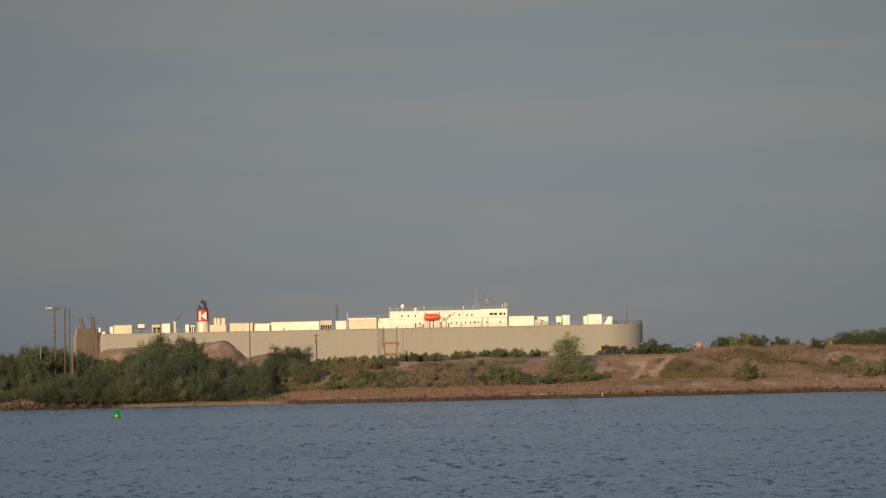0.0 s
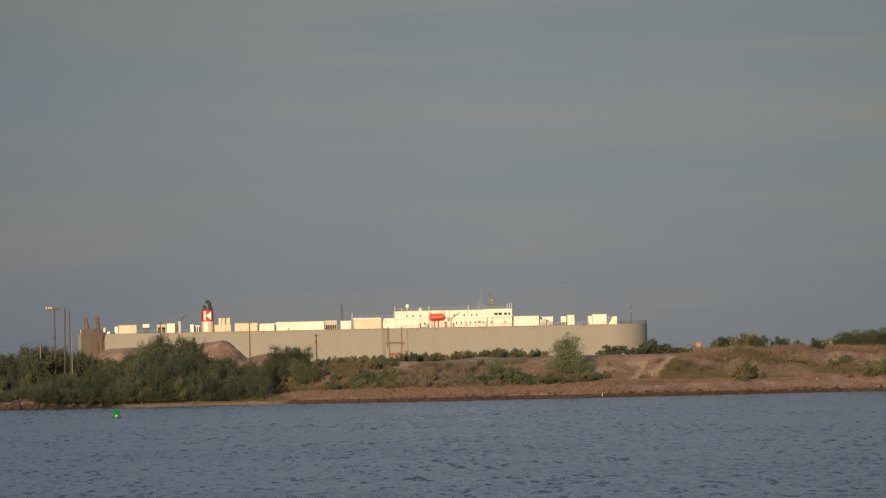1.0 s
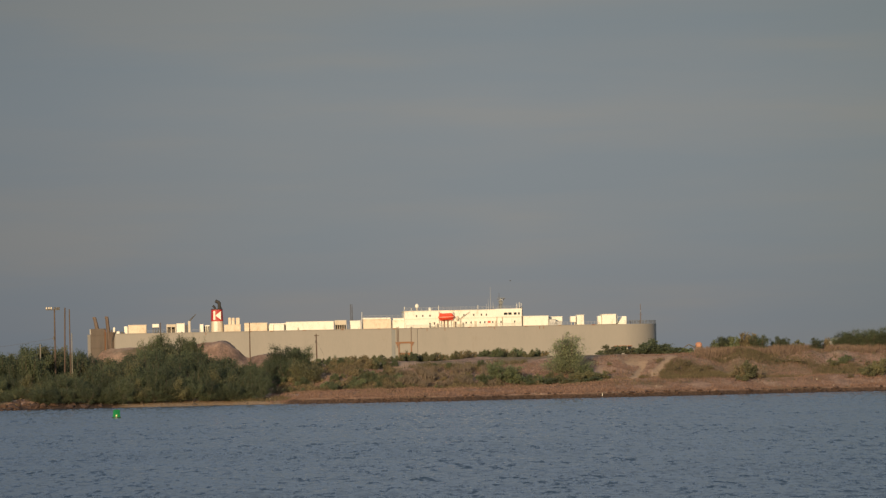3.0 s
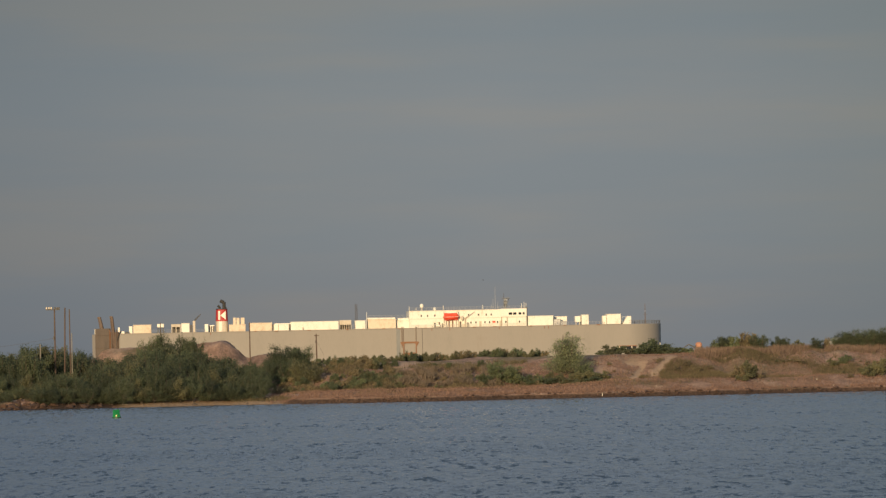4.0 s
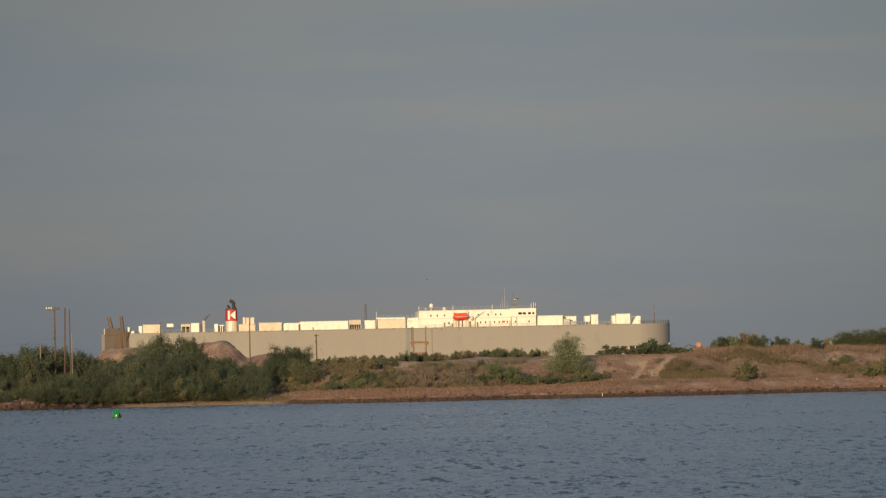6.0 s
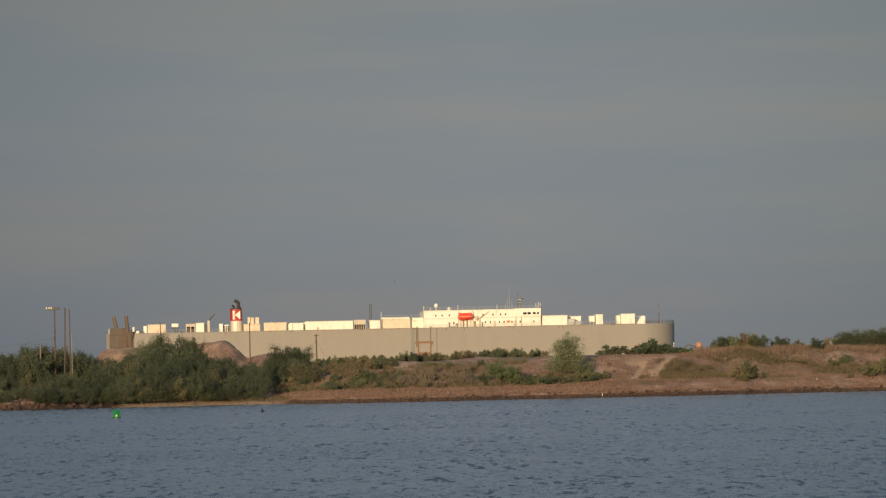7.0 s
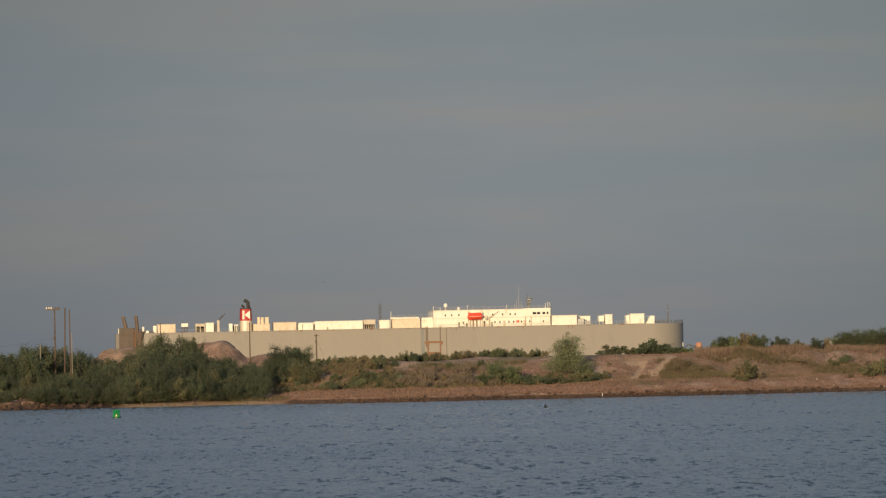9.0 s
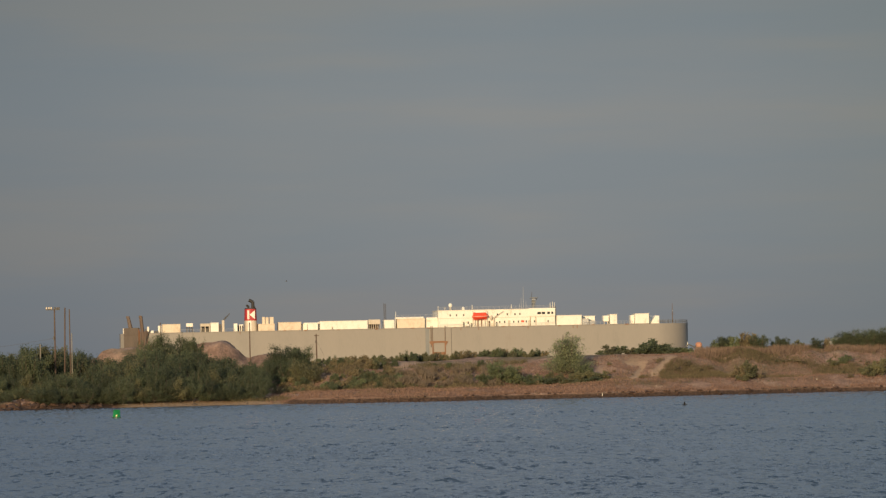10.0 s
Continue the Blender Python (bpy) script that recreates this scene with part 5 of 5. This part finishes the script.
# ---- birds ----
def bird(name, span, mat, label):
    ob = thing(name, pose(0, 600, 30), label, "bird", "birds in flight")
    s = span
    bm = ball((0, 0, 0), 0.16 * s, None, 2, (2.0, 0.75, 0.75))
    part("body", bm, mat, ob, smooth=True)
    part("head", ball((0.36 * s, 0, 0.03 * s), 0.075 * s, None, 2, (1.4, 0.9, 0.9)), mat, ob, smooth=True)
    part("beak", rod((0.44 * s, 0, 0.02 * s), (0.54 * s, 0, 0.0), 0.025 * s, 0.008 * s, 6), mat, ob)
    part("tail", prism([(-0.48 * s, 0.0), (-0.26 * s, -0.03 * s), (-0.26 * s, 0.03 * s)], -0.07 * s, 0.07 * s), mat, ob)
    wings = []
    for side in (1, -1):
        bm = bmesh.new()
        pts = [(0.13, 0.0), (0.16, 0.22), (0.05, 0.52), (-0.06, 0.5), (-0.12, 0.24), (-0.13, 0.0)]
        top = [bm.verts.new((x * s, side * y * s, 0.012 * s)) for x, y in pts]
        low = [bm.verts.new((x * s, side * y * s, -0.012 * s)) for x, y in pts]
        bm.faces.new(top if side > 0 else top[::-1])
        bm.faces.new(low[::-1] if side > 0 else low)
        for i in range(6):
            bm.faces.new((top[i], low[i], low[(i + 1) % 6], top[(i + 1) % 6]))
        bmesh.ops.recalc_face_normals(bm, faces=bm.faces)
        w = part("wing", bm, mat, ob)
        w.matrix_basis = pose(0, side * 0.06 * s, 0.04 * s)
        wings.append((w, side))
    return ob, wings


gull, gull_wings = bird("gull", 0.75, FEATHER_GREY, "grey gull flying high past the ship")
tern, tern_wings = bird("tern", 0.6, FEATHER_GREY, "small grey bird skimming the far water")
cormorant, cormorant_wings = bird("cormorant", 1.0, FEATHER_DARK, "black seabird flying low over the water")


# ---- what moves ----
def motions():
    walk(car_carrier, [(t, pose(-31.0 + 1.648 * t, 2016 + 0.09 * t, 0, 0, 0, 1.5 + 0.28 * t)) for t in (0.0, 2.5, 5.0, 7.5, 10.0)])
    walk(water_surface, [(t, pose(0.35 * t - 1.5, -0.9 * t + 4, 0)) for t in (0.0, 5.0, 10.0)])
    walk(buoy, [(i * 0.5, pose(-74.2, 1267, 0.03 * math.sin(i * 1.1), 1.5 * math.sin(i * 0.9), 2.0 * math.sin(i * 1.3 + 1), 0)) for i in range(21)])
    path = ((0, 38.81, 31.1), (2.5, 21.36, 32.05), (4.5, 6.91, 32.79), (5.5, -0.46, 33.09), (7.5, -17.64, 32.53), (9, -31.94, 32.97), (10, -41.87, 33.32))
    walk(gull, [(t, pose(x, 1500, z, 0, 0, 180)) for t, x, z in path])
    path = ((0, -186.0, 4.4), (5.5, -63.59, 3.97), (7.5, -18.03, 4.32), (8.5, 4.55, 4.13), (9, 15.85, 4.09), (9.5, 27.14, 3.95), (10, 38.08, 4.0))
    walk(cormorant, [(t, pose(x, 900, z - 0.25)) for t, x, z in path])
    path = ((0, -14.83, 1.45), (1.5, -29.48, 1.07), (2, -35.17, 1.04), (5, -71.1, 0.95), (10, -131.42, 0.54))
    walk(tern, [(t, pose(x, 1350, z, 0, 0, 180)) for t, x, z in path])
    for wings, beat, reach, mid in ((tern_wings, 3.0, 28, 5), (gull_wings, 2.4, 22, 8), (cormorant_wings, 4.0, 40, 32)):
        for w, side in wings:
            y, z = w.matrix_basis.translation.y, w.matrix_basis.translation.z
            walk(w, [(i / 15, pose(0, y, z, side * (mid + reach * math.sin(6.283 * beat * i / 15 + 1.2)))) for i in range(151)])


motions()
